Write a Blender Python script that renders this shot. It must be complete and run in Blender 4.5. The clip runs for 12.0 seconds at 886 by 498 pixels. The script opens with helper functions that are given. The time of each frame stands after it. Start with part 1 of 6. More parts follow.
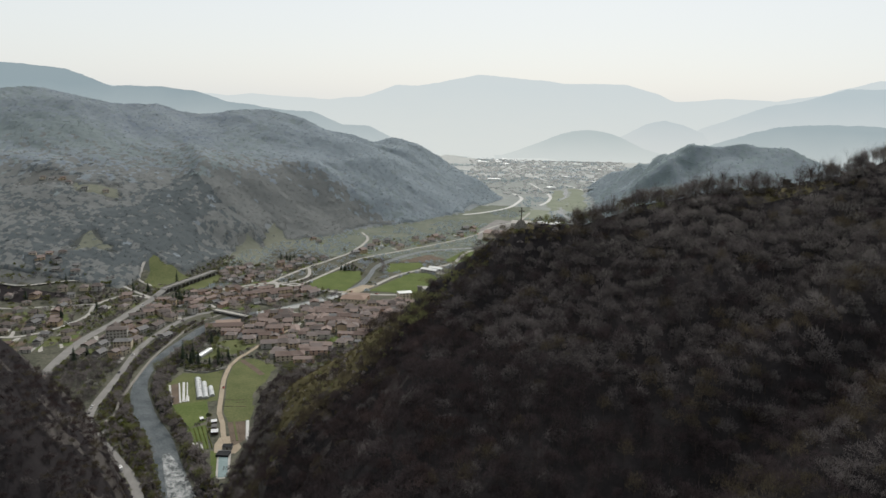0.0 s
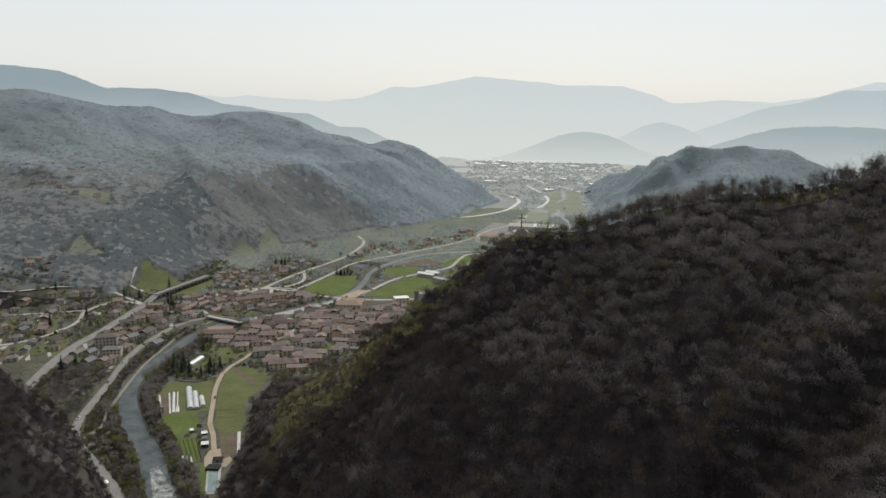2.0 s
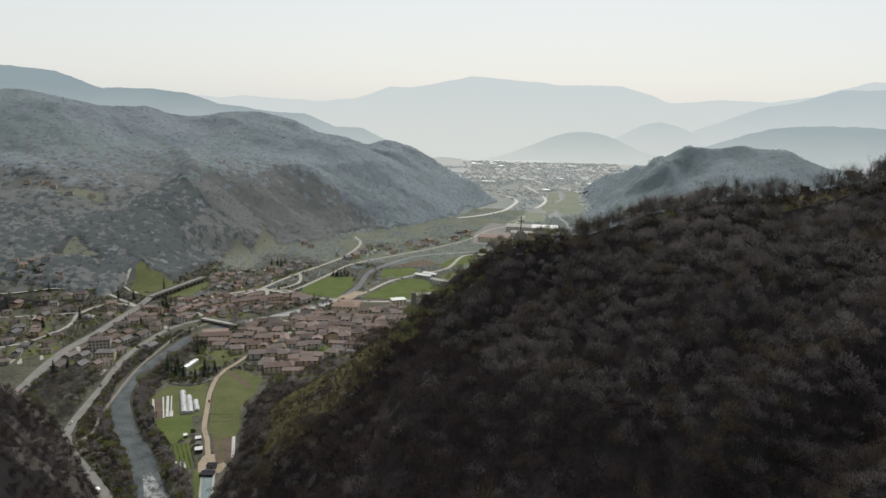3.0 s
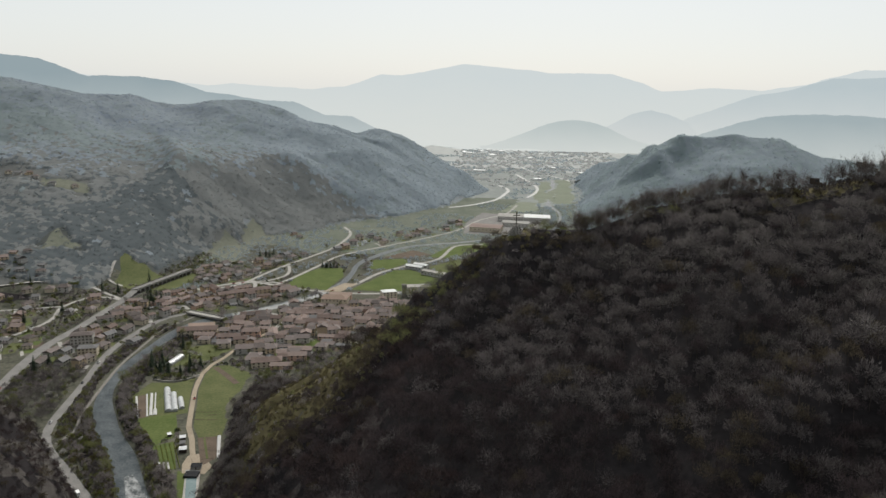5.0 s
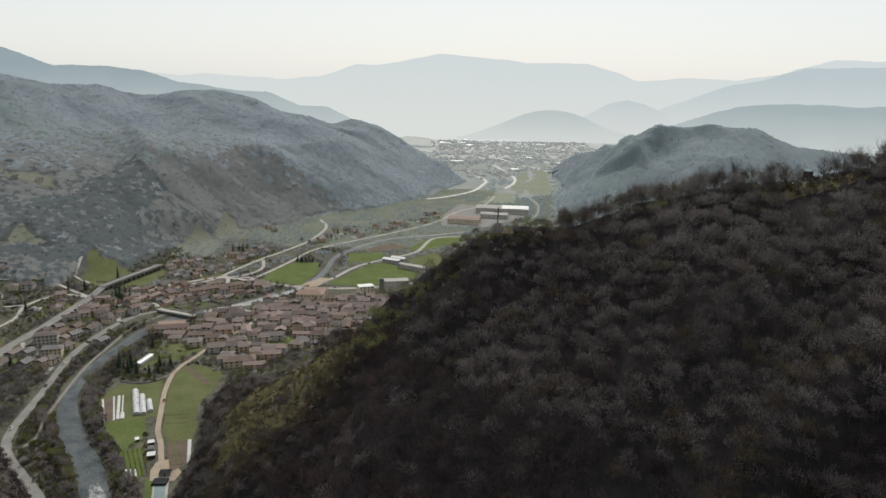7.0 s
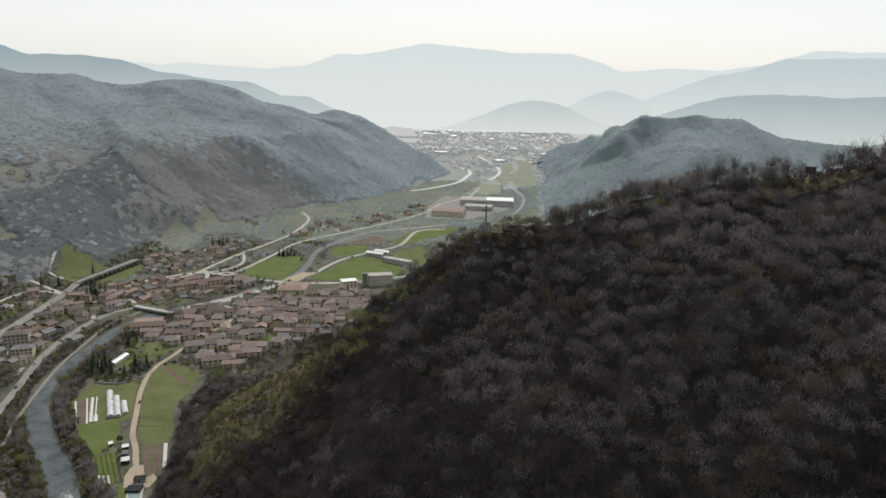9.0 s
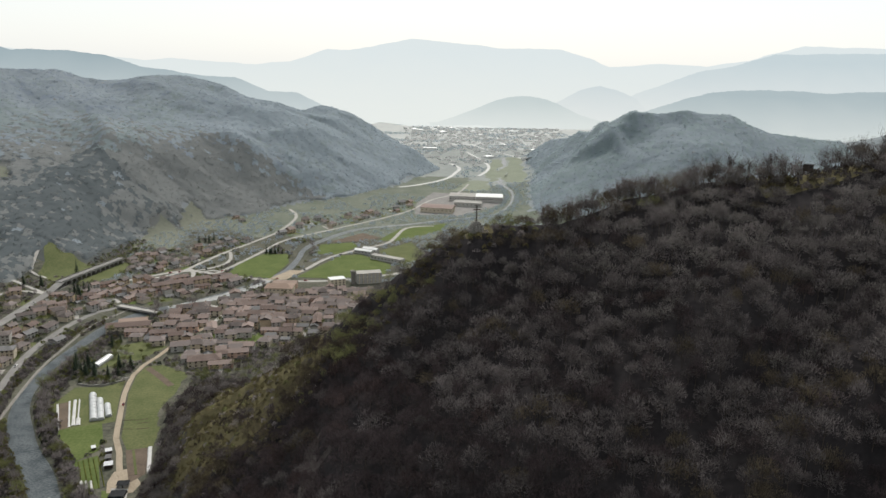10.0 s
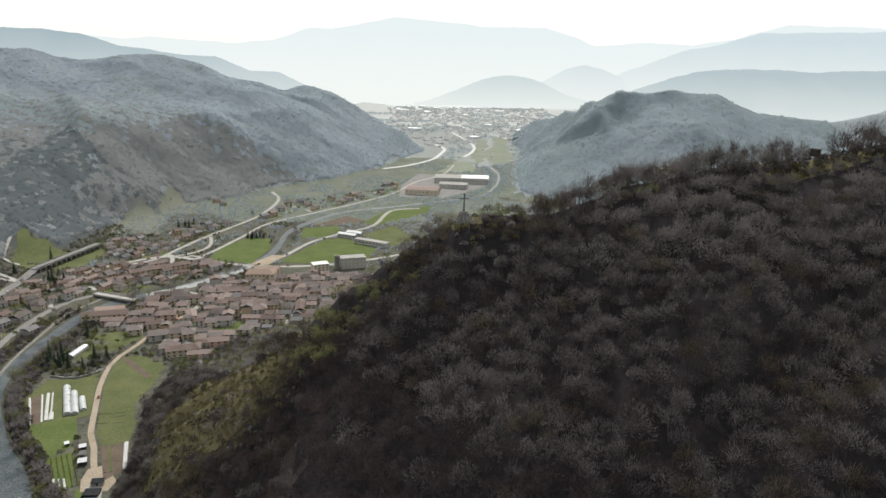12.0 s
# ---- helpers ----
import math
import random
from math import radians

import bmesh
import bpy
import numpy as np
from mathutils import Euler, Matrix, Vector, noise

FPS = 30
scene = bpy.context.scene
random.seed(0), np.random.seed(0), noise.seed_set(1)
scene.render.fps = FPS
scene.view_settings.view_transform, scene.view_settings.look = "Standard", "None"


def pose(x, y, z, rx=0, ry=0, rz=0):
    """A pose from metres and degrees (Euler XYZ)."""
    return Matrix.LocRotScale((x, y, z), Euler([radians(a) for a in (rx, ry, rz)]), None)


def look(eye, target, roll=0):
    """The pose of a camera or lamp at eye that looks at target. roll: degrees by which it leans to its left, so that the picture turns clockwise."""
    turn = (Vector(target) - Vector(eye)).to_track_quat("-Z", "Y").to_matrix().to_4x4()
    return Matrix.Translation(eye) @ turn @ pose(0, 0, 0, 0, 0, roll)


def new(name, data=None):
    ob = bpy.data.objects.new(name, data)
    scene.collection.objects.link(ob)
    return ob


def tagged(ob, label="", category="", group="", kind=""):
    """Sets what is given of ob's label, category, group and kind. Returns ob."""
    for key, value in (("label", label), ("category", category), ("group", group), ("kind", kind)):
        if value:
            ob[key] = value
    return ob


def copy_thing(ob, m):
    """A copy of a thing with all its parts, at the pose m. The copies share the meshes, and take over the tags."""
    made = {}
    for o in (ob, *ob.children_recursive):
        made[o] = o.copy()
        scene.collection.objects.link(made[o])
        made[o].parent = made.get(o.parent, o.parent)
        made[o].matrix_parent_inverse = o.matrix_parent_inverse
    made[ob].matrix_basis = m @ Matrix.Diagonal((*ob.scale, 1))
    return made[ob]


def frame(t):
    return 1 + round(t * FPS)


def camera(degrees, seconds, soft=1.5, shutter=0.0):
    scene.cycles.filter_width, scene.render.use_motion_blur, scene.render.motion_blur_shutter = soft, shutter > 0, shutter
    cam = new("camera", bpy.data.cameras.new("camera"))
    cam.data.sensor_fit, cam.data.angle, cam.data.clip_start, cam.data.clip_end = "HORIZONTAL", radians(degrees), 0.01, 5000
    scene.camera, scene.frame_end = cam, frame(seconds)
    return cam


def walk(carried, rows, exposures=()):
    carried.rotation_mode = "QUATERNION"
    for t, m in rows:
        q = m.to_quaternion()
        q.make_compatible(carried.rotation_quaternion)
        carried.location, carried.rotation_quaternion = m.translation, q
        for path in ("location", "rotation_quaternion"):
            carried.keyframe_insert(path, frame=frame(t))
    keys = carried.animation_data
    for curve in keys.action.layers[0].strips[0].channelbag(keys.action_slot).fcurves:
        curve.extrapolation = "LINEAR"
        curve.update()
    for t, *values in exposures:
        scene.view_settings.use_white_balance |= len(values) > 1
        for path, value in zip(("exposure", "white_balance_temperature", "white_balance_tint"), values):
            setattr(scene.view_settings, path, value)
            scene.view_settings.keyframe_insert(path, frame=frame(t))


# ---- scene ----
cam = camera(64.5, 12.0)
PATH = [
    (0, (4.75, -31.647, 264.975), (4.734, -29.691, 264.558), 1.4),
    (0.5, (4.865, -27.668, 264.991), (4.85, -25.711, 264.576), 1.4),
    (1, (4.912, -23.633, 265.052), (4.899, -21.676, 264.638), 1.3),
    (1.5, (4.968, -19.634, 265.024), (4.958, -17.677, 264.611), 1.3),
    (2, (4.883, -15.804, 265.048), (4.875, -13.847, 264.636), 1.3),
    (2.5, (4.638, -11.968, 265.118), (4.634, -10.011, 264.707), 1.3),
    (3, (4.654, -7.955, 265.049), (4.654, -5.998, 264.637), 1.3),
    (5, (4.5, 8.455, 264.785), (4.526, 10.405, 264.342), 1.3),
    (5.5, (4.503, 12.668, 264.698), (4.535, 14.616, 264.248), 1.3),
    (6, (4.531, 16.894, 264.588), (4.57, 18.841, 264.131), 1.3),
    (6.5, (4.673, 21.031, 264.462), (4.733, 22.976, 264.0), 1.3),
    (7, (4.652, 25.188, 264.473), (4.742, 27.13, 264.005), 1.3),
    (9, (5.058, 41.468, 264.371), (5.193, 43.401, 263.878), 1.4),
    (9.5, (5.206, 45.32, 264.397), (5.349, 47.252, 263.898), 1.4),
    (10, (5.477, 49.368, 264.27), (5.643, 51.296, 263.766), 1.4),
    (10.5, (5.905, 53.456, 264.197), (6.097, 55.379, 263.682), 1.4),
    (11, (6.207, 57.607, 264.046), (6.407, 59.525, 263.517), 1.4),
    (11.5, (6.555, 61.908, 263.906), (6.758, 63.822, 263.364), 1.4),
    (12, (6.912, 66.27, 263.959), (7.119, 68.18, 263.402), 1.4),
]
walk(cam, [(t, look(eye, target, roll)) for t, eye, target, roll in PATH],
     exposures=[(0, 0.10, 6420, 11), (3, 0.05, 6480, 11), (6, 0.10, 6480, 11), (9, 0.22, 6460, 11), (12, 0.49, 6440, 11)])

# ---------------------------------------------------------------- world, sun
SUN_AZ, SUN_EL = radians(10.0), radians(46.0)      # azimuth from +y towards +x
world = bpy.data.worlds.new("sky")
scene.world = world
world.use_nodes = True
wn, wl = world.node_tree.nodes, world.node_tree.links
sky = wn.new("ShaderNodeTexSky")
sky.sky_type = 'NISHITA'
sky.sun_disc = False
sky.sun_elevation, sky.sun_rotation = SUN_EL, SUN_AZ
sky.air_density, sky.dust_density, sky.ozone_density, sky.altitude = 1.0, 2.0, 1.5, 300.0
haze = wn.new("ShaderNodeMix")                     # thick, even haze over the clear sky
haze.data_type = 'RGBA'
haze.inputs[0].default_value = 0.80
haze.inputs[7].default_value = (7.85, 8.1, 7.9, 1)
wn["Background"].inputs["Strength"].default_value = 0.10
wl.new(sky.outputs["Color"], haze.inputs[6])
wl.new(haze.outputs[2], wn["Background"].inputs["Color"])
sun_dir = Vector((math.sin(SUN_AZ) * math.cos(SUN_EL), math.cos(SUN_AZ) * math.cos(SUN_EL), math.sin(SUN_EL)))
sun_data = bpy.data.lights.new("sun", 'SUN')
sun_data.energy, sun_data.angle, sun_data.color = 3.5, radians(2.0), (1.0, 0.95, 0.87)
sun = new("sun", sun_data)
sun.matrix_world = look(sun_dir * 900, (0, 0, 0))


# ---------------------------------------------------------------- materials
def mat(name, a, b, scale=0.3, fine=3.0, rough=0.9, bump=0.0, islands=0.0, objects=0.0, metal=0.0, spec=0.03, contrast=1.0, glow_through=0.0):
    """Two base colours mixed by a coarse and a fine noise at world size, with a spread per island or per object."""
    m = bpy.data.materials.new(name)
    m.use_nodes = True
    n, l = m.node_tree.nodes, m.node_tree.links
    p = n["Principled BSDF"]
    p.inputs["Roughness"].default_value, p.inputs["Metallic"].default_value = rough, metal
    p.inputs["Specular IOR Level"].default_value = spec
    geo = n.new("ShaderNodeNewGeometry")
    big, small = n.new("ShaderNodeTexNoise"), n.new("ShaderNodeTexNoise")
    for tex, s, d in ((big, scale, 4.0), (small, fine, 3.0)):
        tex.inputs["Scale"].default_value, tex.inputs["Detail"].default_value = s, d
        l.new(geo.outputs["Position"], tex.inputs["Vector"])
    add = n.new("ShaderNodeMath")
    add.operation = 'ADD'
    l.new(big.outputs["Fac"], add.inputs[0])
    l.new(small.outputs["Fac"], add.inputs[1])
    spread = add.outputs[0]
    for amount, node, out in ((islands, geo, "Random Per Island"), (objects, None, "Random")):
        if amount:
            node = node or n.new("ShaderNodeObjectInfo")
            mul = n.new("ShaderNodeMath")
            mul.operation = 'MULTIPLY_ADD'
            l.new(node.outputs[out], mul.inputs[0])
            mul.inputs[1].default_value = amount
            l.new(spread, mul.inputs[2])
            sub = n.new("ShaderNodeMath")
            sub.operation = 'SUBTRACT'
            sub.inputs[1].default_value = amount / 2
            l.new(mul.outputs[0], sub.inputs[0])
            spread = sub.outputs[0]
    ramp = n.new("ShaderNodeMapRange")
    ramp.inputs["From Min"].default_value, ramp.inputs["From Max"].default_value = 1 - 0.35 / contrast, 1 + 0.35 / contrast
    l.new(spread, ramp.inputs["Value"])
    mix = n.new("ShaderNodeMix")
    mix.data_type = 'RGBA'
    mix.inputs[6].default_value, mix.inputs[7].default_value = (*a, 1), (*b, 1)
    l.new(ramp.outputs[0], mix.inputs[0])
    l.new(mix.outputs[2], p.inputs["Base Color"])
    if bump:
        bp = n.new("ShaderNodeBump")
        bp.inputs["Strength"].default_value, bp.inputs["Distance"].default_value = 0.6, bump
        l.new(small.outputs["Fac"], bp.inputs["Height"])
        l.new(bp.outputs[0], p.inputs["Normal"])
    if glow_through:
        out, leaf, blend = n["Material Output"], n.new("ShaderNodeBsdfTranslucent"), n.new("ShaderNodeMixShader")
        l.new(mix.outputs[2], leaf.inputs["Color"])
        blend.inputs[0].default_value = glow_through
        l.new(p.outputs[0], blend.inputs[1])
        l.new(leaf.outputs[0], blend.inputs[2])
        l.new(blend.outputs[0], out.inputs["Surface"])
    return m


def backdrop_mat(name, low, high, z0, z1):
    """Distance behind the valley: a plain glowing backdrop, haze painted in, paler towards its foot."""
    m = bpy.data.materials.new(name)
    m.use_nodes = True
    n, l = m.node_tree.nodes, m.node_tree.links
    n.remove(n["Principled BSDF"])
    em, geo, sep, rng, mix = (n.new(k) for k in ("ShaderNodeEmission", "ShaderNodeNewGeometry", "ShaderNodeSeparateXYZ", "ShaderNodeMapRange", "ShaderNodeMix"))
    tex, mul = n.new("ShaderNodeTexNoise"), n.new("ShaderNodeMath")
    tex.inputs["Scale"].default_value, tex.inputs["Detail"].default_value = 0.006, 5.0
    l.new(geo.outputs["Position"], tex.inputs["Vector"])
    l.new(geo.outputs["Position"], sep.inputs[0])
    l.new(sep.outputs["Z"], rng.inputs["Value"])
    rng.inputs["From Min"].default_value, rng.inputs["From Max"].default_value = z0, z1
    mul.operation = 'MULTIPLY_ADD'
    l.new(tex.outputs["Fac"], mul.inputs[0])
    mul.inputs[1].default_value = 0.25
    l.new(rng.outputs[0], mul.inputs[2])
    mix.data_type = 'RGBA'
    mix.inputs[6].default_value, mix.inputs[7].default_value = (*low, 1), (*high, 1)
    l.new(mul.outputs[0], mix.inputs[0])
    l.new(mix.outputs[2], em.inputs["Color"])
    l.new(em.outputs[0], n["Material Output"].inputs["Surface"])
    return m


M_MEADOW = mat("meadow", (0.0450, 0.0480, 0.0365), (0.1000, 0.0980, 0.0775), 0.035, 0.3, bump=0.2, contrast=1.5)
# Darker than leaf litter: shade between the crowns is in this colour.
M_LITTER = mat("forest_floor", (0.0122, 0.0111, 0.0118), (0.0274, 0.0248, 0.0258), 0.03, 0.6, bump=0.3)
M_ROUGHGRASS = mat("rough_grass", (0.058, 0.052, 0.027), (0.118, 0.104, 0.056), 0.05, 0.7, bump=0.3)
# Haze put into the woods' floor colours, paler for the farther slopes.
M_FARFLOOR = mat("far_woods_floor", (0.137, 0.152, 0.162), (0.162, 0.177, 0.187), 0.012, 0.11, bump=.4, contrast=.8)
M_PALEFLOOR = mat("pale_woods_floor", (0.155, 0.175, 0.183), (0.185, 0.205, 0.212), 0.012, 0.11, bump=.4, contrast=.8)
# Plain colours carry the haze: the second, farther one is paler still.
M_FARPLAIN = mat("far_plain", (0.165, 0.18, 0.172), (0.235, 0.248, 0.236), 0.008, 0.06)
M_HAZEPLAIN = mat("pale_stony_plain", (0.27, 0.284, 0.276), (0.345, 0.356, 0.344), 0.004, 0.03)
M_DRYTUFT = mat("dry_grass_tufts", (0.066, 0.059, 0.028), (0.135, 0.12, 0.063), 0.05, 0.4, islands=0.5, glow_through=0.35)
# Aerial haze painted as a paler, bluer wood colour.
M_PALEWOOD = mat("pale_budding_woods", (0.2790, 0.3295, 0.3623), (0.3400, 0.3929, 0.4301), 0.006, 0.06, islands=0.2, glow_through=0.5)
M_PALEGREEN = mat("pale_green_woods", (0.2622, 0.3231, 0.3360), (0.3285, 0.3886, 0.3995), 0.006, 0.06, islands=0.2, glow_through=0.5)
# Far grass greyed and lightened, its haze painted in.
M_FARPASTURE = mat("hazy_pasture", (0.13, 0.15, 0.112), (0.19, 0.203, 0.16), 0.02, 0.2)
M_ROCK = mat("cliff_rock", (0.035, 0.031, 0.029), (0.085, 0.079, 0.074), 0.15, 1.2, bump=0.6)
M_BARK = mat("bark", (0.030, 0.024, 0.019), (0.075, 0.062, 0.052), 0.5, 4.0)
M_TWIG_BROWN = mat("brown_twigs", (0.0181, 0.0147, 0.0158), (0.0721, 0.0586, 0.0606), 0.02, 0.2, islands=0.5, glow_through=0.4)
M_TWIG_GREY = mat("grey_twigs", (0.0425, 0.0382, 0.0387), (0.1451, 0.1315, 0.1299), 0.02, 0.2, islands=0.5, glow_through=0.4)
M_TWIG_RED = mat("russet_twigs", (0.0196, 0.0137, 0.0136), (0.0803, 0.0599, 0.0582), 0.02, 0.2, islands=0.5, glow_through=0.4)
M_TWIG_ASH = mat("ash_grey_twigs", (0.0588, 0.0550, 0.0526), (0.1821, 0.1694, 0.1617), 0.02, 0.2, islands=0.5, glow_through=0.4)
M_BUD = mat("budding_twigs", (0.034, 0.0285, 0.021), (0.108, 0.091, 0.063), 0.02, 0.2, islands=0.6, glow_through=0.35)
M_VTWIG = mat("valley_twigs", (0.1100, 0.0980, 0.0958), (0.2700, 0.2450, 0.2417), 0.05, 0.3, islands=0.6, glow_through=0.4)
M_VBUD = mat("valley_buds", (0.0850, 0.0950, 0.0410), (0.2000, 0.2050, 0.0969), 0.05, 0.3, islands=0.6, glow_through=0.35)
M_LEAF = mat("spring_leaves", (0.045, 0.055, 0.014), (0.130, 0.140, 0.040), 0.05, 0.4, islands=0.6, glow_through=0.35)
M_BLOSSOM = mat("pale_blossom", (0.25, 0.24, 0.22), (0.50, 0.49, 0.46), 0.05, 0.4, islands=0.5)
M_NEEDLE = mat("conifer_needles", (0.018, 0.026, 0.018), (0.045, 0.060, 0.038), 0.1, 0.8, islands=0.6)
# Far crowns lifted towards pale blue-grey in place of haze.
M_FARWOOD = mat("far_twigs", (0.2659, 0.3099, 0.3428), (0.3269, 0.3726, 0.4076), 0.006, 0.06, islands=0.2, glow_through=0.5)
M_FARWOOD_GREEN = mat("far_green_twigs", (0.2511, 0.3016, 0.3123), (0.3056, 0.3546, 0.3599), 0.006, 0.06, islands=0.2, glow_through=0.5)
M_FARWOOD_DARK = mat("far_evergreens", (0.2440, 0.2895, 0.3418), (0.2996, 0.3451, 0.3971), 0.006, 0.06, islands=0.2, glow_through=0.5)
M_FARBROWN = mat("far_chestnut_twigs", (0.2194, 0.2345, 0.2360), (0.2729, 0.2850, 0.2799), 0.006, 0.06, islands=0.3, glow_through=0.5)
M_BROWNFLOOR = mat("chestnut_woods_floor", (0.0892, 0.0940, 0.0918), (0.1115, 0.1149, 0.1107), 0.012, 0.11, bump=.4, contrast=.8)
# Dark foot trees and their floor; the spur's shade is painted with both.
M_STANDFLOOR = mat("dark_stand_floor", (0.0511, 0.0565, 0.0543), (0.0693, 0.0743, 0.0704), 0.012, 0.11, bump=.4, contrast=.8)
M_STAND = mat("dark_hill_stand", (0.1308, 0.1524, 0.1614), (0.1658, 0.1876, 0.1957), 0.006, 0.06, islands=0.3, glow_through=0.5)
M_OLIVEPASTURE = mat("olive_hill_pasture", (0.1, 0.108, 0.086), (0.152, 0.157, 0.124), 0.03, 0.2, bump=.3)
M_HILLFOOT = mat("grassy_hill_foot", (0.0782, 0.0920, 0.0714), (0.1426, 0.1518, 0.1245), 0.02, 0.15)
M_ASPHALT = mat("asphalt", (0.13, 0.127, 0.122), (0.21, 0.205, 0.195), 0.08, 1.0, rough=0.85)
M_CONCRETE = mat("concrete", (0.21, 0.205, 0.19), (0.34, 0.33, 0.31), 0.1, 1.0)
# Lighter concrete for the far roads.
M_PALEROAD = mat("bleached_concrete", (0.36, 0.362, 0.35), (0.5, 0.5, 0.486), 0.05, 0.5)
M_DIRT = mat("pale_gravel", (0.2, 0.168, 0.125), (0.31, 0.265, 0.205), 0.08, 0.8, bump=0.1)
M_SOIL = mat("tilled_soil", (0.072, 0.057, 0.045), (0.13, 0.104, 0.082), 0.1, 1.0, bump=0.15)
M_GRASS = mat("field_grass", (0.055, 0.077, 0.024), (0.1, 0.12, 0.046), 0.05, 0.5, bump=0.1)
M_LAWN = mat("dry_field_grass", (0.058, 0.072, 0.03), (0.11, 0.116, 0.056), 0.05, 0.5, bump=0.1)
M_FLEECE = mat("white_fleece", (0.33, 0.33, 0.325), (0.46, 0.46, 0.45), 0.2, 1.5, rough=0.6)
M_FILM = mat("polytunnel_film", (0.3, 0.315, 0.315), (0.43, 0.44, 0.44), 0.2, 1.5, rough=0.35, spec=0.5)
M_METAL = mat("galvanised_steel", (0.30, 0.31, 0.32), (0.45, 0.46, 0.47), 0.5, 3.0, rough=0.5, metal=0.6)
M_DARKWOOD = mat("weathered_timber", (0.030, 0.024, 0.020), (0.075, 0.062, 0.052), 0.5, 4.0)
M_STONE = mat("stacked_stone", (0.10, 0.095, 0.085), (0.24, 0.23, 0.21), 0.5, 2.5, bump=0.1)
M_TARP = mat("black_liner", (0.012, 0.013, 0.014), (0.035, 0.036, 0.038), 0.3, 2.0, rough=0.5)
M_GLASS = mat("window_glass", (0.020, 0.022, 0.025), (0.045, 0.048, 0.052), 0.3, 1.0, rough=0.15, spec=0.6)
M_SHUTTER = mat("brown_shutters", (0.07, 0.045, 0.03), (0.13, 0.09, 0.06), 0.3, 1.0)
WALLS = [mat("cream_render", (0.40, 0.35, 0.27), (0.55, 0.49, 0.39), 0.08, 0.9, objects=0.25),
         mat("grey_render", (0.30, 0.29, 0.27), (0.45, 0.44, 0.41), 0.08, 0.9, objects=0.25),
         mat("ochre_render", (0.36, 0.285, 0.19), (0.48, 0.39, 0.28), 0.08, 0.9, objects=0.25),
         mat("pink_render", (0.40, 0.27, 0.21), (0.50, 0.36, 0.29), 0.08, 0.9, objects=0.25)]
ROOFS = [mat("terracotta_tiles", (0.116, 0.089, 0.079), (0.206, 0.165, 0.148), 0.12, 1.4, objects=0.85),
         mat("weathered_brown_tiles", (0.090, 0.078, 0.073), (0.169, 0.145, 0.136), 0.12, 1.4, objects=0.85),
         mat("grey_brown_tiles", (0.098, 0.097, 0.097), (0.171, 0.168, 0.166), 0.12, 1.4, objects=0.85),
         mat("orange_tiles", (0.196, 0.146, 0.117), (0.284, 0.222, 0.186), 0.12, 1.4, objects=0.6)]
M_REDWALL = mat("red_render", (0.28, 0.05, 0.03), (0.36, 0.08, 0.05), 0.1, 1.0)
M_WHITEROOF = mat("white_metal_roof", (0.48, 0.49, 0.48), (0.62, 0.63, 0.62), 0.05, 0.5, rough=0.5)
M_CARWHITE = mat("white_car_paint", (0.70, 0.70, 0.70), (0.80, 0.80, 0.80), 1.0, 3.0, rough=0.3, spec=0.5)
M_CARDARK = mat("dark_car_paint", (0.03, 0.033, 0.04), (0.06, 0.06, 0.07), 1.0, 3.0, rough=0.3, spec=0.5)
M_CARRED = mat("red_car_paint", (0.30, 0.03, 0.025), (0.36, 0.05, 0.04), 1.0, 3.0, rough=0.3, spec=0.5)
M_RUBBER = mat("rubber", (0.012, 0.012, 0.012), (0.025, 0.025, 0.025), 1.0, 3.0)


def water_mat():
    m = mat("river_water", (0.018, 0.026, 0.030), (0.075, 0.086, 0.09), 0.09, 0.7, rough=0.35, bump=0.5, spec=0.2, contrast=1.8)
    return m


M_WATER = water_mat()
M_FOAM = mat("white_water", (0.05, 0.058, 0.06), (0.3, 0.31, 0.31), 0.2, 1.1, rough=0.5, bump=0.3, contrast=2.2)
M_SHALLOW = mat("shallow_water_over_stones", (0.12, 0.128, 0.125), (0.27, 0.275, 0.262), 0.12, 0.9, rough=0.4, spec=0.3, bump=0.2, contrast=1.6)
M_POOL = mat("basin_water", (0.10, 0.15, 0.15), (0.16, 0.21, 0.21), 0.05, 0.5, rough=0.1, spec=0.5)


# ---------------------------------------------------------------- numbers: noise and the lie of the land
def value_noise(x, y, seed):
    xi, yi = np.floor(x), np.floor(y)
    fx, fy = x - xi, y - yi
    fx, fy = fx * fx * (3 - 2 * fx), fy * fy * (3 - 2 * fy)

    def h(a, b):
        v = np.sin(a * 127.1 + b * 311.7 + seed * 74.7) * 43758.5453
        return v - np.floor(v)
    top = h(xi, yi) * (1 - fx) + h(xi + 1, yi) * fx
    low = h(xi, yi + 1) * (1 - fx) + h(xi + 1, yi + 1) * fx
    return (top * (1 - fy) + low * fy) * 2 - 1


def fbm(x, y, size, octaves, seed):
    total, amp = 0, 1.0
    for i in range(octaves):
        total = total + amp * value_noise(x / size, y / size, seed + i)
        size, amp = size / 2.03, amp * 0.5
    return total


# crests: x, y, height, fall to the left of the line, fall to its right
NEAR_CREST = [(420, 275, 300, .45, .7), (215, 289, 245, .40, .7), (180, 293, 233.5, .40, .7), (160, 296, 230, .41, .8), (125, 298, 226, .50, .9), (99, 300, 220, .56, 1.0),
              (70, 300, 209, .68, 1.1), (39, 299, 206, .80, 1.2), (28, 302, 202.5, .85, 1.2), (14, 312, 187, .92, 1.2), (-1, 322, 167, 1.0, 1.2),
              (-15, 335, 148, 1.05, 1.1), (-33, 370, 118, 1.1, 1.0), (-63, 430, 83, 1.1, .8), (-90, 480, 54, 1.05, .7), (-120, 545, 24, .7, .5), (-150, 612, -6, .5, .4)]
